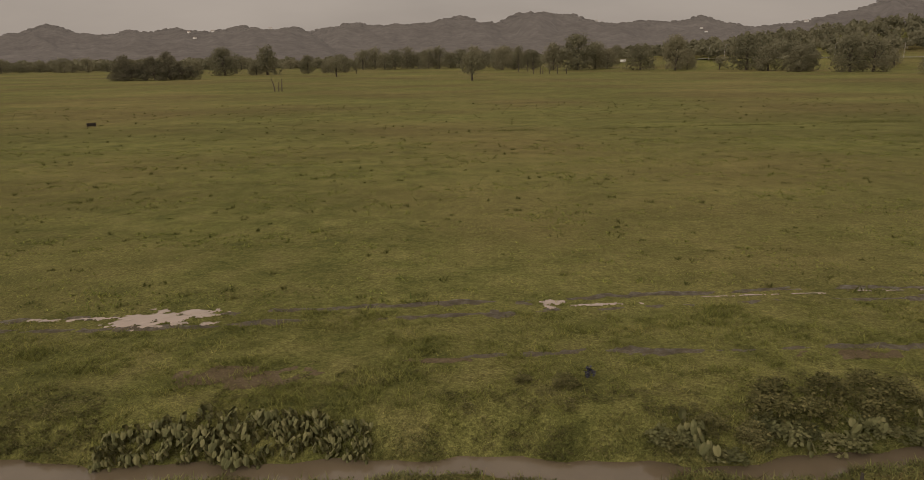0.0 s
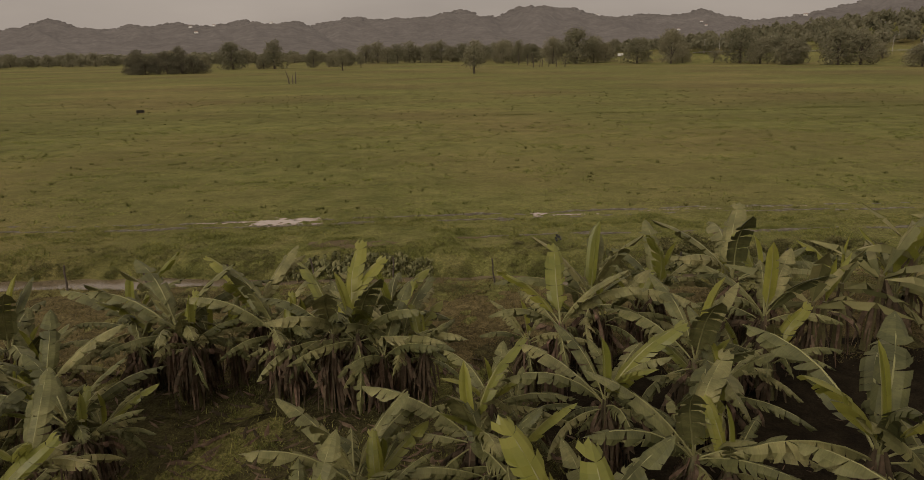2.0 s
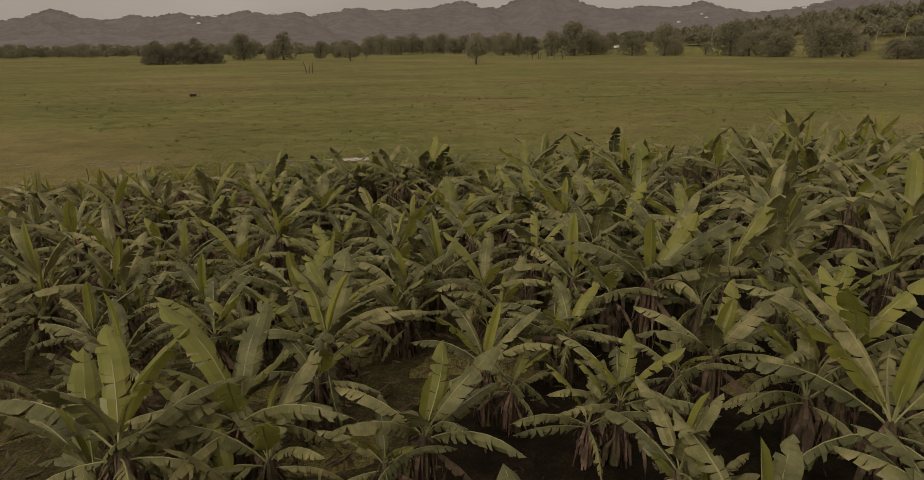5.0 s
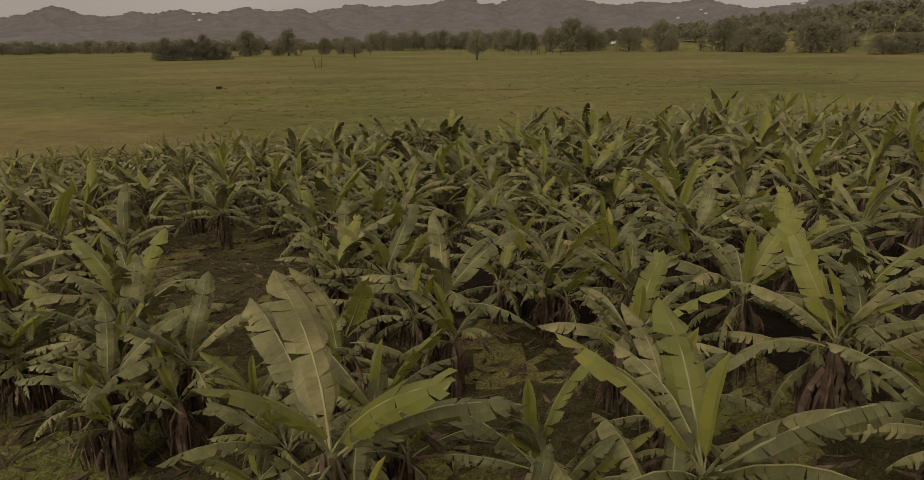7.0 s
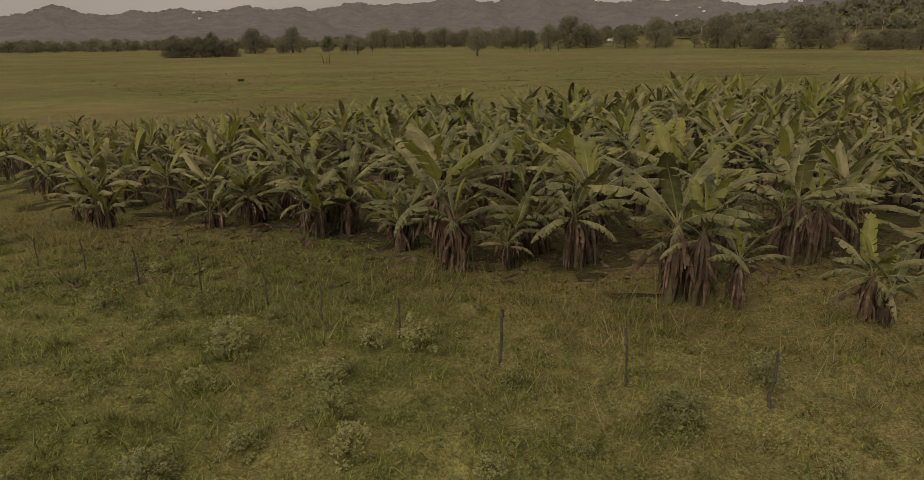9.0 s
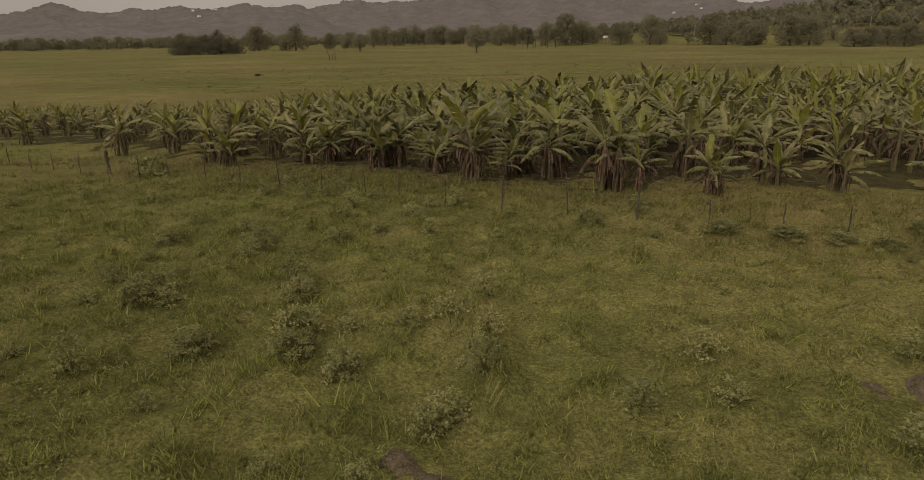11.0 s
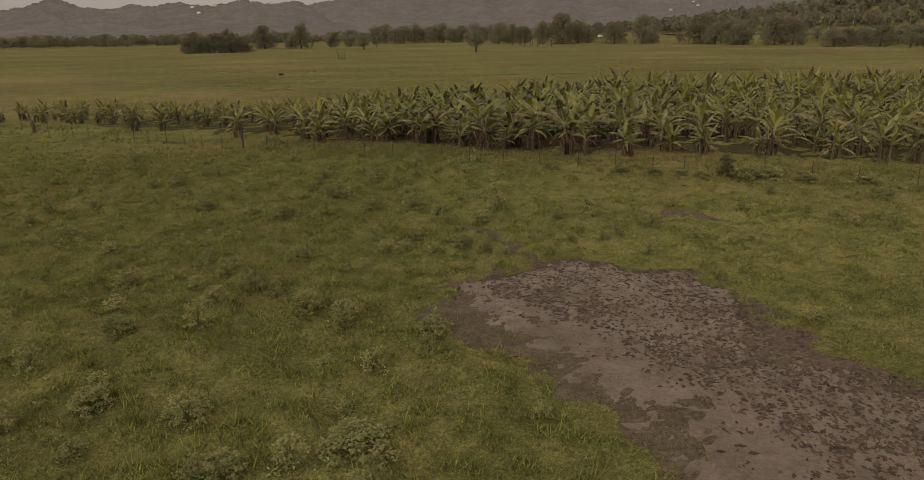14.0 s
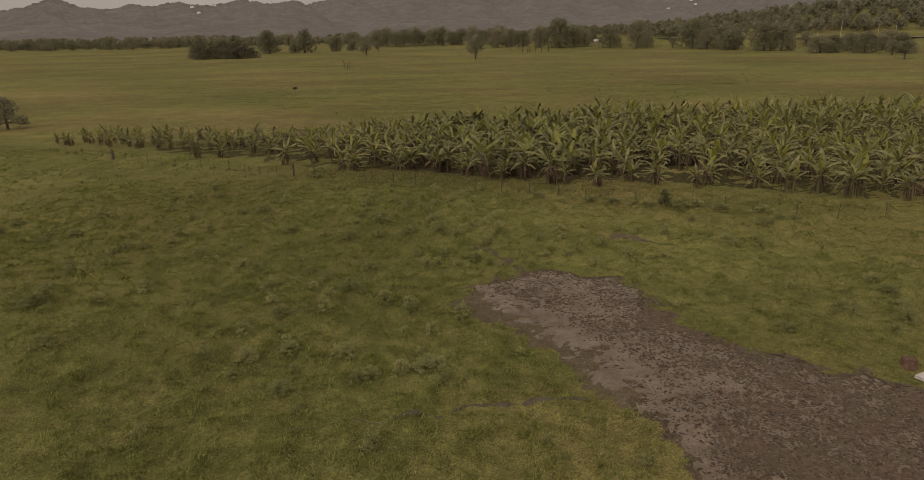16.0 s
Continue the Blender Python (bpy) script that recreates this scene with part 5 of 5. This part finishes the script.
def far_tree(seed, kind, height, width):
    """A tree with trunk, limbs and a crown of many leaf clumps."""
    rs = np.random.RandomState(seed)
    root = new("tree" if kind != "bamboo" else "bamboo_clump")
    low = {"round": 0.02, "open": 0.25, "cone": 0.08, "bamboo": 0.02, "row": 0.02}[kind]
    lobes = []
    count = {"round": 24, "open": 14, "cone": 18, "bamboo": 20, "row": 16}[kind]
    for k in range(count):
        a = rs.rand() * 6.28
        u = (k + 0.5) / count
        z = height * (low + (0.92 - low) * u)
        if kind == "cone":
            spread = 0.42 * (1 - 0.8 * u)
            rr = width * (0.26 - 0.12 * u)
        elif kind == "bamboo":
            spread = 0.46 * (1 - 0.75 * u ** 2)
            rr = width * (0.25 - 0.1 * u)
        else:
            spread = 0.36 * math.sin(math.pi * min(1, 0.25 + 0.72 * u))
            rr = width * (rs.uniform(0.2, 0.3) if kind == "row" else rs.uniform(0.17, 0.26))
        q = spread * width * rs.uniform(0.55, 1.0)
        lobes.append((q * math.cos(a), q * math.sin(a), min(z + rr * 0.3, height - rr * 0.6), rr))
    density = {"round": 4.0, "open": 4.0, "cone": 5.2, "bamboo": 5.2, "row": 2.3}[kind]
    V, F = crown_arrays(rs, lobes, density * (1.0 if kind == "row" else 1.5), 1.5 if kind == "row" else 1.02)
    V = V * (1, 1, 1)
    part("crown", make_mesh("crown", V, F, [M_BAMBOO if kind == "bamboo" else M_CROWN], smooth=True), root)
    top = height * 0.72
    s = Soup().add(*tube([(0, 0, -0.3), (0.2, 0.1, height * 0.2), (0.1, -0.2, height * 0.45), (0, 0, height * 0.72)],
                         np.array([0.035, 0.028, 0.02, 0.008]) * height * (0.7 if kind == "bamboo" else 1)))
    for cx, cy, cz, rr in lobes[::2]:
        z0 = height * rs.uniform(0.16, 0.35)
        s.add(*tube([(0.1, 0, z0), (cx * 0.5, cy * 0.5, z0 + (cz - z0) * 0.6), (cx, cy, cz)], np.array([0.014, 0.009, 0.004]) * height, 5))
    if kind == "bamboo":
        tagged(part("culm", s.mesh("culm", [M_BARK]), root), "thin grey-brown bamboo stems", kind="stuff")
    else:
        part("trunk", s.mesh("trunk", [M_BARK]), root, "forked grey-brown trunk")
    return root


KINDS = {(k, v): far_tree(800 + 10 * i + v, k, 20.0, {"round": 22.0, "open": 19.0, "cone": 18.0, "bamboo": 20.0, "row": 22.0}[k])
         for i, k in enumerate(("round", "open", "cone", "bamboo", "row")) for v in range(2)}
rs = np.random.RandomState(17)


def put_tree(x, y, h, w, kind, label, group):
    base = {"round": 22.0, "open": 19.0, "cone": 18.0, "bamboo": 20.0, "row": 22.0}[kind]
    proto = KINDS[kind, rs.randint(2)]
    w = w * (1.0 if kind == "bamboo" else 1.15)
    ob = put(proto, x, y, w / base, rs.rand() * 360, (h / 20.0) / (w / base))
    tagged(ob, label, "bamboo" if kind == "bamboo" else "tree", group)


for dx, dy, h, w in ((-30, 6, 12, 17), (-19, -3, 16, 19), (-7, 3, 14, 19), (5, -4, 15, 18), (15, 4, 18, 17), (26, 0, 12, 18), (32, 6, 9, 12), (-12, -8, 9, 15), (20, -7, 9, 15)):
    put_tree(-195 + 0.76 * dx, 455 + dy, h, w, "bamboo", "dense dark bamboo clump at the pasture's edge", "bamboo thicket")
WEST_TREES = [(-185, 575, 22, 27, "round"), (-206, 570, 12, 12, "round"), (-148, 568, 24, 23, "cone"), (-158, 572, 12, 14, "round"), (-121, 600, 15, 15, "round"), (-76, 472, 12, 14, "open"),
              (-74, 560, 11, 9, "open"), (-105, 610, 12, 14, "round"), (-95, 640, 14, 16, "round"), (52, 640, 20, 23, "round"), (68, 650, 16, 18, "round"), (58, 556, 20, 9, "open"),
              (66, 560, 17, 8, "open"), (112, 585, 29, 36, "round")]
MIDDLE_TREES = [(92, 592, 22, 20, "round"), (130, 600, 22, 22, "round"), (172, 700, 18, 18, "round"), (155, 548, 20, 23, "round"), (174, 520, 25, 22, "round"), (186, 528, 16, 13, "round"),
                (219, 498, 25, 26, "round"), (228, 440, 16, 20, "round"), (236, 446, 17, 18, "round"), (246, 414, 22, 24, "round"), (258, 410, 20, 22, "round"), (257, 352, 12, 18, "round"),
                (268, 356, 12, 16, "round"), (282, 340, 14, 18, "round")]
EAST_TREES = [(252, 254, 10, 13, "open"), (300, 330, 13, 18, "round"), (310, 470, 13, 14, "open"), (330, 440, 12, 16, "round"), (350, 420, 14, 18, "round"), (208, 520, 10, 12, "open"),
              (320, 380, 11, 14, "round"), (275, 300, 9, 12, "open"), (234, 462, 19, 22, "round"), (222, 470, 17, 20, "round"), (143, 610, 17, 20, "round"), (292, 372, 12, 18, "round"),
              (80, 640, 17, 20, "round"), (30, 660, 14, 20, "round")]
for x, y, h, w, kind in WEST_TREES + MIDDLE_TREES + EAST_TREES:
    put_tree(x, y, h, w, kind, "broad green tree at the far edge of the pasture" if w > 13 else "small green tree standing in the pasture", "far trees")
put_tree(13, 359, 14.5, 15, "open", "lone light-crowned tree in the pasture", "")
for k in range(15):
    put_tree(-96 + 12.5 * k, 785 + 14 * math.sin(k * 1.7), 21 + 3 * math.sin(k * 2.1), 22, "row", "dark tree in a long row behind the pasture", "tree row")
for k in range(16):
    put_tree(-640 + 15 * k, 900 + 20 * math.sin(k), 14 + 4 * math.sin(k * 2.7), 20, "row", "hazy tree in a distant row", "distant tree row")
for k in range(9):
    put_tree(-420 + 34 * k, 960 + 10 * math.sin(k * 3), 15 + 4 * math.sin(k * 1.7), 26, "row", "hazy tree in a distant row", "distant tree row")
put_tree(-112, 28, 7.5, 7.5, "cone", "small tree with layered level branches", "")
for proto in KINDS.values():
    if proto not in placed:
        for o in list(proto.children_recursive) + [proto]:
            bpy.data.objects.remove(o)

# low hazy woods along the foot of the hills
band = Soup()
rs3 = np.random.RandomState(55)
BANDCROWN = [crown_arrays(rs3, [(0, 0, 5, 4.5), (5, 2, 4, 3.8), (-5, 1, 4.2, 4.0), (1, -2, 7.5, 3.4)], 1.4, 3.4) for _ in range(4)]
for _ in range(520):
    x = rs3.uniform(-900, 420)
    y = 1000 + 260 * rs3.rand() + 120 * (x > 0)
    V, F = BANDCROWN[rs3.randint(4)]
    band.add_mesh_arrays((V, F, np.zeros(len(F), int)), pose(x, y, float(land(x, y)) - 1, 0, 0, rs3.rand() * 360) @ Matrix.Scale(rs3.uniform(0.9, 1.9), 4))
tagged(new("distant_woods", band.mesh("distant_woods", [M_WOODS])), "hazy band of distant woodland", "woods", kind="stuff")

# wooded rise beyond the road
woods = Soup()
rs2 = np.random.RandomState(5)
SMALLCROWN = [crown_arrays(rs2, [(0, 0, 6, 3.6), (2.2, 1, 5, 2.8), (-2, 1.4, 5.2, 2.9), (0.4, -2, 4.4, 3.0), (0.3, 0.4, 8.4, 2.4)], 2.0, 2.3) for _ in range(4)]
for _ in range(900):
    x, y = rs2.uniform(190, 820), rs2.uniform(560, 840)
    if y < 575 + 0.0 * x or land(x, y) < 7.5:
        continue
    V, F = SMALLCROWN[rs2.randint(4)]
    m = pose(x, y, float(land(x, y)) - 1, 0, 0, rs2.rand() * 360) @ Matrix.Scale(rs2.uniform(0.9, 1.6), 4)
    woods.add_mesh_arrays((V, F, np.zeros(len(F), int)), m)
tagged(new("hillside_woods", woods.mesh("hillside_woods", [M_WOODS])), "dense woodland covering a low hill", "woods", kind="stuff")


# ---------------------------------------------------------------- hills on the skyline
RANGES = {}


def hill_range(name, radius, depth, first, last, base, bumps, seed, label):
    """A range of hills round the pasture: bumps of (bearing, height, breadth) on a base, in fine steps of arc."""
    r = np.random.RandomState(seed)
    b = np.arange(first, last, 1.7)
    h = base(b).astype(float)
    for c, a, w in bumps:
        h = h + a * np.exp(-((b - c) / w) ** 2)
    for w, a in ((70, 1.0), (31, 0.6)):
        h = h + a * np.sin(2 * np.pi * b / w + r.rand() * 6 + 1.5 * np.sin(b / w * 0.83 + r.rand() * 6))
    h = np.maximum(h, 0)
    t = np.linspace(0, 1, 22)
    B, T = np.meshgrid(b, t)
    gully = np.array([noise.fractal(Vector((bb / 60.0, tt * 2.6 + seed * 7.3, seed)), 1.0, 2.0, 5) for bb, tt in zip(B.ravel(), T.ravel())]).reshape(B.shape) * 0.3
    crest = np.array([noise.fractal(Vector((bb / 14.0, seed * 3.1, 0.5)), 0.8, 2.0, 4) for bb in b]) * 1.6
    h = h + crest
    prof = np.sin(np.pi * 0.5 * T) ** 1.1
    smooth_h = np.convolve(np.pad(h, 20, "edge"), np.ones(41) / 41, "valid")
    H = (h[None] * T ** 14 + smooth_h[None] * (1 - T ** 14)) * np.clip(prof * (1 + gully * np.sin(np.pi * T)), 0, 1.15)
    R = radius - depth * (1 - T)
    X = (B - 759) * R * 8.6e-4
    Z = np.where(T == 0, -3.0, 6 + H * R * 8.3e-4)
    V = np.stack([X, R, Z], -1).reshape(-1, 3)
    n = len(b)
    i = (np.arange(len(t) - 1)[:, None] * n + np.arange(n - 1)[None]).ravel()
    RANGES[name] = (b, t, X, R, Z)
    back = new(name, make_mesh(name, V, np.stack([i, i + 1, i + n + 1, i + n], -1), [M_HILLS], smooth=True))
    return tagged(back, label, "hills", kind="structure")


hill_range("backdrop_far_hills", 4300, 1500, 380, 1500, lambda b: 52 - 22 * step(560, 480, b) - 8 * step(1220, 1300, b),
           [(600, 9, 26), (660, 6, 30), (720, 8, 30), (783, 18, 30), (870, 14, 30), (915, 22, 32), (968, 17, 30), (1015, 5, 20), (1090, 8, 28), (1185, 12, 34)], 3,
           "hazy wooded mountains along the skyline")
hill_range("backdrop_left_hills", 3400, 1300, -560, 640, lambda b: 46 - 46 * step(500, 630, b),
           [(-260, 14, 60), (-120, 10, 50), (100, 19, 40), (240, 7, 26), (312, 11, 24), (385, 6, 14), (420, 13, 28), (505, 10, 36)], 4, "hazy wooded hills along the skyline")
hill_range("backdrop_right_hills", 2600, 900, 1130, 2250, lambda b: 46 * step(1090, 1300, b), [(1370, 8, 60), (1440, 14, 60), (1520, 38, 70), (1640, 26, 90), (1850, 30, 120)], 6,
           "hazy wooded ridge rising over the road")


canopy = Soup()
r = np.random.RandomState(66)
ang = np.arange(6) * np.pi / 3
dome = np.concatenate([np.stack([np.cos(ang), np.sin(ang), np.full(6, -0.3)], -1), np.stack([0.8 * np.cos(ang + 0.5), 0.8 * np.sin(ang + 0.5), np.full(6, 0.3)], -1), [(0, 0, 0.6)]])
domef = np.array([f for k in range(6) for f in ((k, (k + 1) % 6, 6 + k), ((k + 1) % 6, 6 + (k + 1) % 6, 6 + k), (6 + k, 6 + (k + 1) % 6, 12))])
for name, count, lo, hi in (("left", 1500, -100, 620), ("far", 1500, 470, 1330), ("right", 1000, 1130, 1900)):
    b, tt, X, R, Z = RANGES["backdrop_%s_hills" % name]
    j = r.randint(np.searchsorted(b, lo), min(np.searchsorted(b, hi), len(b) - 1), count)
    i = np.where(r.rand(count) < 0.7, len(tt) - 1, len(tt) - 1 - r.randint(1, 5, count))
    g = R[i, j] / 3400 * r.gamma(5, 1.3, count)
    P = dome[None] * (1 + 0.12 * r.randn(count, 13, 1)) * (g[:, None, None] * np.array((1.25, 1.25, 0.9))) + np.stack([X[i, j] + 6 * r.randn(count), R[i, j], Z[i, j]], -1)[:, None]
    canopy.add(P.reshape(-1, 3), (domef[None] + 13 * np.arange(count)[:, None, None]).reshape(-1, 3))
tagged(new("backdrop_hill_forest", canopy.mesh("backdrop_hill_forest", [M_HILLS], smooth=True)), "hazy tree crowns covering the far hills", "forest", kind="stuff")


# ---------------------------------------------------------------- road, lamps, poles and buildings
def road_y(x):
    return np.maximum(560 - 0.8 * np.maximum(x - 190, 0), 405) + 52


xs = np.arange(215, 900, 8.0)
s = Soup()
V = np.concatenate([np.stack([xs, road_y(xs) - 4, land(xs, road_y(xs)) + 0.25], -1), np.stack([xs, road_y(xs) + 5, land(xs, road_y(xs)) + 0.3], -1)])
n = len(xs)
s.add(V, [(k, k + 1, n + k + 1, n + k) for k in range(n - 1)])
tagged(new("road", s.mesh("road", [M_ASPHALT])), "asphalt road along the top of a grassy bank", "road", kind="structure")
s = Soup()
for a, b in zip(xs[:-1], xs[1:]):
    za, zb = float(land(a, road_y(a))), float(land(b, road_y(b)))
    ya, yb = float(road_y(a)) - 5, float(road_y(b)) - 5
    s.add(*tube([(a, ya, za + 0.75), (b, yb, zb + 0.75)], (0.13, 0.13), 5))
    s.add(*tube([(a, ya, za - 0.2), (a, ya, za + 0.9)], (0.08, 0.08), 5))
tagged(new("guard_rail", s.mesh("guard_rail", [M_STEEL])), "pale steel guard rail along the road", "guard rail")


def street_lamp(seed):
    root = new("street_lamp")
    part("pole", make_mesh("pole", *tube([(0, 0, -0.3), (0, 0, 5), (0, 0, 11)], (0.16, 0.13, 0.09)), [M_CONCRETE]), root, "pale tapered pole")
    arm = part("arm", make_mesh("arm", *tube([(0, 0, 10.8), (0.9, 0, 11.6), (2.6, 0, 11.9)], (0.08, 0.07, 0.06), 6), [M_CONCRETE]), root, "curved arm")
    V, F = box(2.4, 3.4, -0.2, 0.2, 11.75, 12.0)
    part("lamp_head", Soup().add(V, F).mesh("lamp_head", [M_STEEL]), arm, "grey lamp head")
    return tagged(root, "pale street lamp on a tapered pole beside the road", "street lamp", "street lamps")


LAMP = street_lamp(1)
for x in (222, 232, 262, 296, 331, 368, 410, 455):
    put(LAMP, x, float(road_y(np.array(x))) - 6.5, 1.0, 20 * math.sin(x))


def power_pole(x, y, h):
    root = new("power_pole")
    part("pole", make_mesh("pole", *tube([(0, 0, -0.3), (0, 0, h * 0.5), (0, 0, h)], (0.2, 0.17, 0.12)), [M_CONCRETE]), root)
    for z in (h - 0.5, h - 1.6):
        part("crossarm", Soup().add(*box(-1.3, 1.3, -0.08, 0.08, z, z + 0.16)).mesh("crossarm", [M_BARK]), root, "wooden crossarm")
    root.matrix_basis = pose(x, y, float(land(x, y)))
    tagged(root, "pale concrete power pole with two crossarms", "power pole", "power poles")


for x, y, h in ((345, 480, 15), (405, 600, 14), (238, 562, 13), (388, 470, 13)):
    power_pole(x, y, h)


def house(x, y, z, w, d, h, label, turn=0.0, group=""):
    """A small house: walls with window openings set back, a pitched roof."""
    root = new("house")
    s = Soup()
    for q in (box(-w / 2, w / 2, -d / 2, -d / 2 + 0.2, 0, h), box(-w / 2, w / 2, d / 2 - 0.2, d / 2, 0, h), box(-w / 2, -w / 2 + 0.2, -d / 2 + 0.2, d / 2 - 0.2, 0, h), box(w / 2 - 0.2, w / 2, -d / 2 + 0.2, d / 2 - 0.2, 0, h)):
        s.add(*q)
    part("wall", s.mesh("wall", [M_WHITE]), root, "white walls")
    o = 0.5
    V = np.array([(-w / 2 - o, -d / 2 - o, h), (w / 2 + o, -d / 2 - o, h), (w / 2 + o, d / 2 + o, h), (-w / 2 - o, d / 2 + o, h), (-w / 2 - o, 0, h + d * 0.25), (w / 2 + o, 0, h + d * 0.25)])
    s = Soup().add(V, [(0, 1, 5, 4), (2, 3, 4, 5), (0, 3, 2, 1)]).add(V, [(0, 4, 3), (1, 2, 5)])
    part("roof", s.mesh("roof", [M_ROOF]), root, "low pitched metal roof")
    for k in (-1, 1):
        pane = part("window", Soup().add(*box(k * w * 0.25 - 0.5, k * w * 0.25 + 0.5, -d / 2 - 0.04, -d / 2 - 0.004, h * 0.35, h * 0.75)).mesh("window", [M_ASPHALT]), root, "dark window")
        c, z0, z1, y0 = k * w * 0.25, h * 0.35, h * 0.75, -d / 2
        f = Soup()
        for q in (box(c - 0.6, c + 0.6, y0 - 0.07, y0 - 0.003, z1 + 0.003, z1 + 0.1), box(c - 0.6, c + 0.6, y0 - 0.1, y0 - 0.003, z0 - 0.1, z0 - 0.003),
                  box(c - 0.6, c - 0.503, y0 - 0.07, y0 - 0.003, z0, z1), box(c + 0.503, c + 0.6, y0 - 0.07, y0 - 0.003, z0, z1)):
            f.add(*q)
        part("frame", f.mesh("frame", [M_CONCRETE]), pane, "pale window frame")
    root.matrix_basis = pose(x, y, z, 0, 0, turn)
    return tagged(root, label, "house", group)


house(277, 538, float(land(277, 538)), 11, 7, 3.4, "low white building half hidden by trees", 8)
for name, c, t in (("left", 332, .7), ("left", 341, .58), ("left", 372, .84), ("left", 466, .8), ("far", 1187, .6), ("far", 1196, .55), ("far", 1010, .7),
                   ("right", 1365, .86), ("far", 1150, .4)):
    b, tt, X, R, Z = RANGES["backdrop_%s_hills" % name]
    i, j = int(np.abs(tt - t).argmin()), int(np.abs(b - c).argmin())
    house(float(X[i, j]), float(R[i, j]), float(Z[i, j]) + 3.0, 13, 9, 6, "small white house far up the wooded hillside", 0, "hillside houses")


def sign(x, y):
    root = new("roadside_sign")
    part("post", make_mesh("post", *tube([(0, 0, -0.2), (0, 0, 7.4)], (0.16, 0.13), 6), [M_BARK]), root, "dark post")
    part("panel", Soup().add(*box(-2.4, 2.4, -0.26, -0.16, 6.4, 8.4)).mesh("panel", [M_WHITE]), root, "blank white panel")
    root.matrix_basis = pose(x, y, float(land(x, y)))
    tagged(root, "white roadside sign board on a post", "sign")


sign(143, 556)
# ---------------------------------------------------------------- loose things in the fields
def dead_trunks(x, y):
    root = new("dead_tree")
    for k, (dx, h, l) in enumerate(((-1.0, 5.0, -1.2), (0.4, 3.6, 0.3), (1.6, 4.8, 0.3))):
        part("trunk", make_mesh("trunk", *tube([(dx, 0, -0.2), (dx + l * 0.3, 0.1, h * 0.5), (dx + l, 0, h)], (0.26, 0.2, 0.1), 6), [M_POST]), root)
    root.matrix_basis = pose(x, y, float(land(x, y)))
    tagged(root, "three bare dead trunks standing in the pasture", "dead tree")


dead_trunks(-65, 262)
for k, (x, y) in enumerate(((60, 475), (64, 470), (67, 480), (71, 474), (77, 478), (82, 470))):
    ob = new("fence_post", fence_post(5.5, 0.28, 0.3, 300 + k))
    ob.matrix_basis = pose(x, y, float(land(x, y)))
    tagged(ob, "dark bare pole standing in the pasture", "pole", "pasture poles")

trough = new("feed_trough")
s = Soup()
for q in (box(-1, 1, -0.45, -0.37, 0.25, 0.95), box(-1, 1, 0.37, 0.45, 0.25, 0.95), box(-1, -0.92, -0.37, 0.37, 0.25, 0.95), box(0.92, 1, -0.37, 0.37, 0.25, 0.95), box(-0.92, 0.92, -0.37, 0.37, 0.25, 0.33)):
    s.add(*q)
part("bin", s.mesh("bin", [M_DARK]), trough, "dark wooden bin")
for i in (-0.8, 0.8):
    for j in (-0.3, 0.3):
        part("leg", Soup().add(*box(i - 0.06, i + 0.06, j - 0.06, j + 0.06, -0.05, 0.25)).mesh("leg", [M_POST]), trough)
trough.matrix_basis = pose(-66.2, 126, float(land(-66.2, 126)), 0, 0, 32) @ Matrix.Scale(0.75, 4)
tagged(trough, "dark wooden feed trough standing in the pasture", "trough")

stump = new("tree_stump")
r = np.random.RandomState(3)
ang = np.linspace(0, 6.28, 15)[:-1]
s = Soup()
rad = 0.42 * (1 + 0.12 * r.randn(14))
ring = lambda f, z: np.stack([np.cos(ang) * rad * f, np.sin(ang) * rad * f, np.full(14, z) + 0.03 * r.randn(14)], -1)
V = np.concatenate([ring(1.25, -0.05), ring(1.0, 0.2), ring(0.95, 0.52), ring(0.8, 0.55), [(0, 0, 0.54)]])
F = [(14 * k + j, 14 * k + (j + 1) % 14, 14 * k + 14 + (j + 1) % 14, 14 * k + 14 + j) for k in range(3) for j in range(14)]
s.add(V, F)
s.add(V, [(42 + j, 42 + (j + 1) % 14, 56) for j in range(14)])
M_STUMP = material("cut_red_wood", ((0.06, 0.034, 0.023), (0.1, 0.058, 0.04), (0.14, 0.085, 0.06)), scale=5, rough=0.85, bump=0.02, bump_scale=14, space="object")
part("stump_body", s.mesh("stump_body", [M_STUMP]), stump)
stump.matrix_basis = pose(11.6, -100.9, float(land(11.6, -100.9))) @ Matrix.Scale(0.8, 4)
tagged(stump, "reddish-brown cut tree stump beside the mud", "tree stump")

slab = new("concrete_slab", None)
me = Soup().add(*box(-0.8, 0.9, -0.5, 0.6, -0.03, 0.12)).mesh("slab_body", [M_CONCRETE])
part("slab_body", me, slab)
slab.matrix_basis = pose(12.2, -102.2, float(land(12.2, -102.2)), 0, 0, 25)
tagged(slab, "pale concrete slab lying beside the mud", "slab")

bag = new("plastic_bag")
V, F = leaf_cluster(np.random.RandomState(9), 60, 0.1, 0.3, 0.13, 1.1, 0.7)
part("film", make_mesh("film", V, F, [M_BLUE]), bag)
bag.matrix_basis = pose(4.9, 21.4, float(land(4.9, 21.4)) + 0.3)
tagged(bag, "crumpled dark blue plastic caught on weeds", "plastic bag")
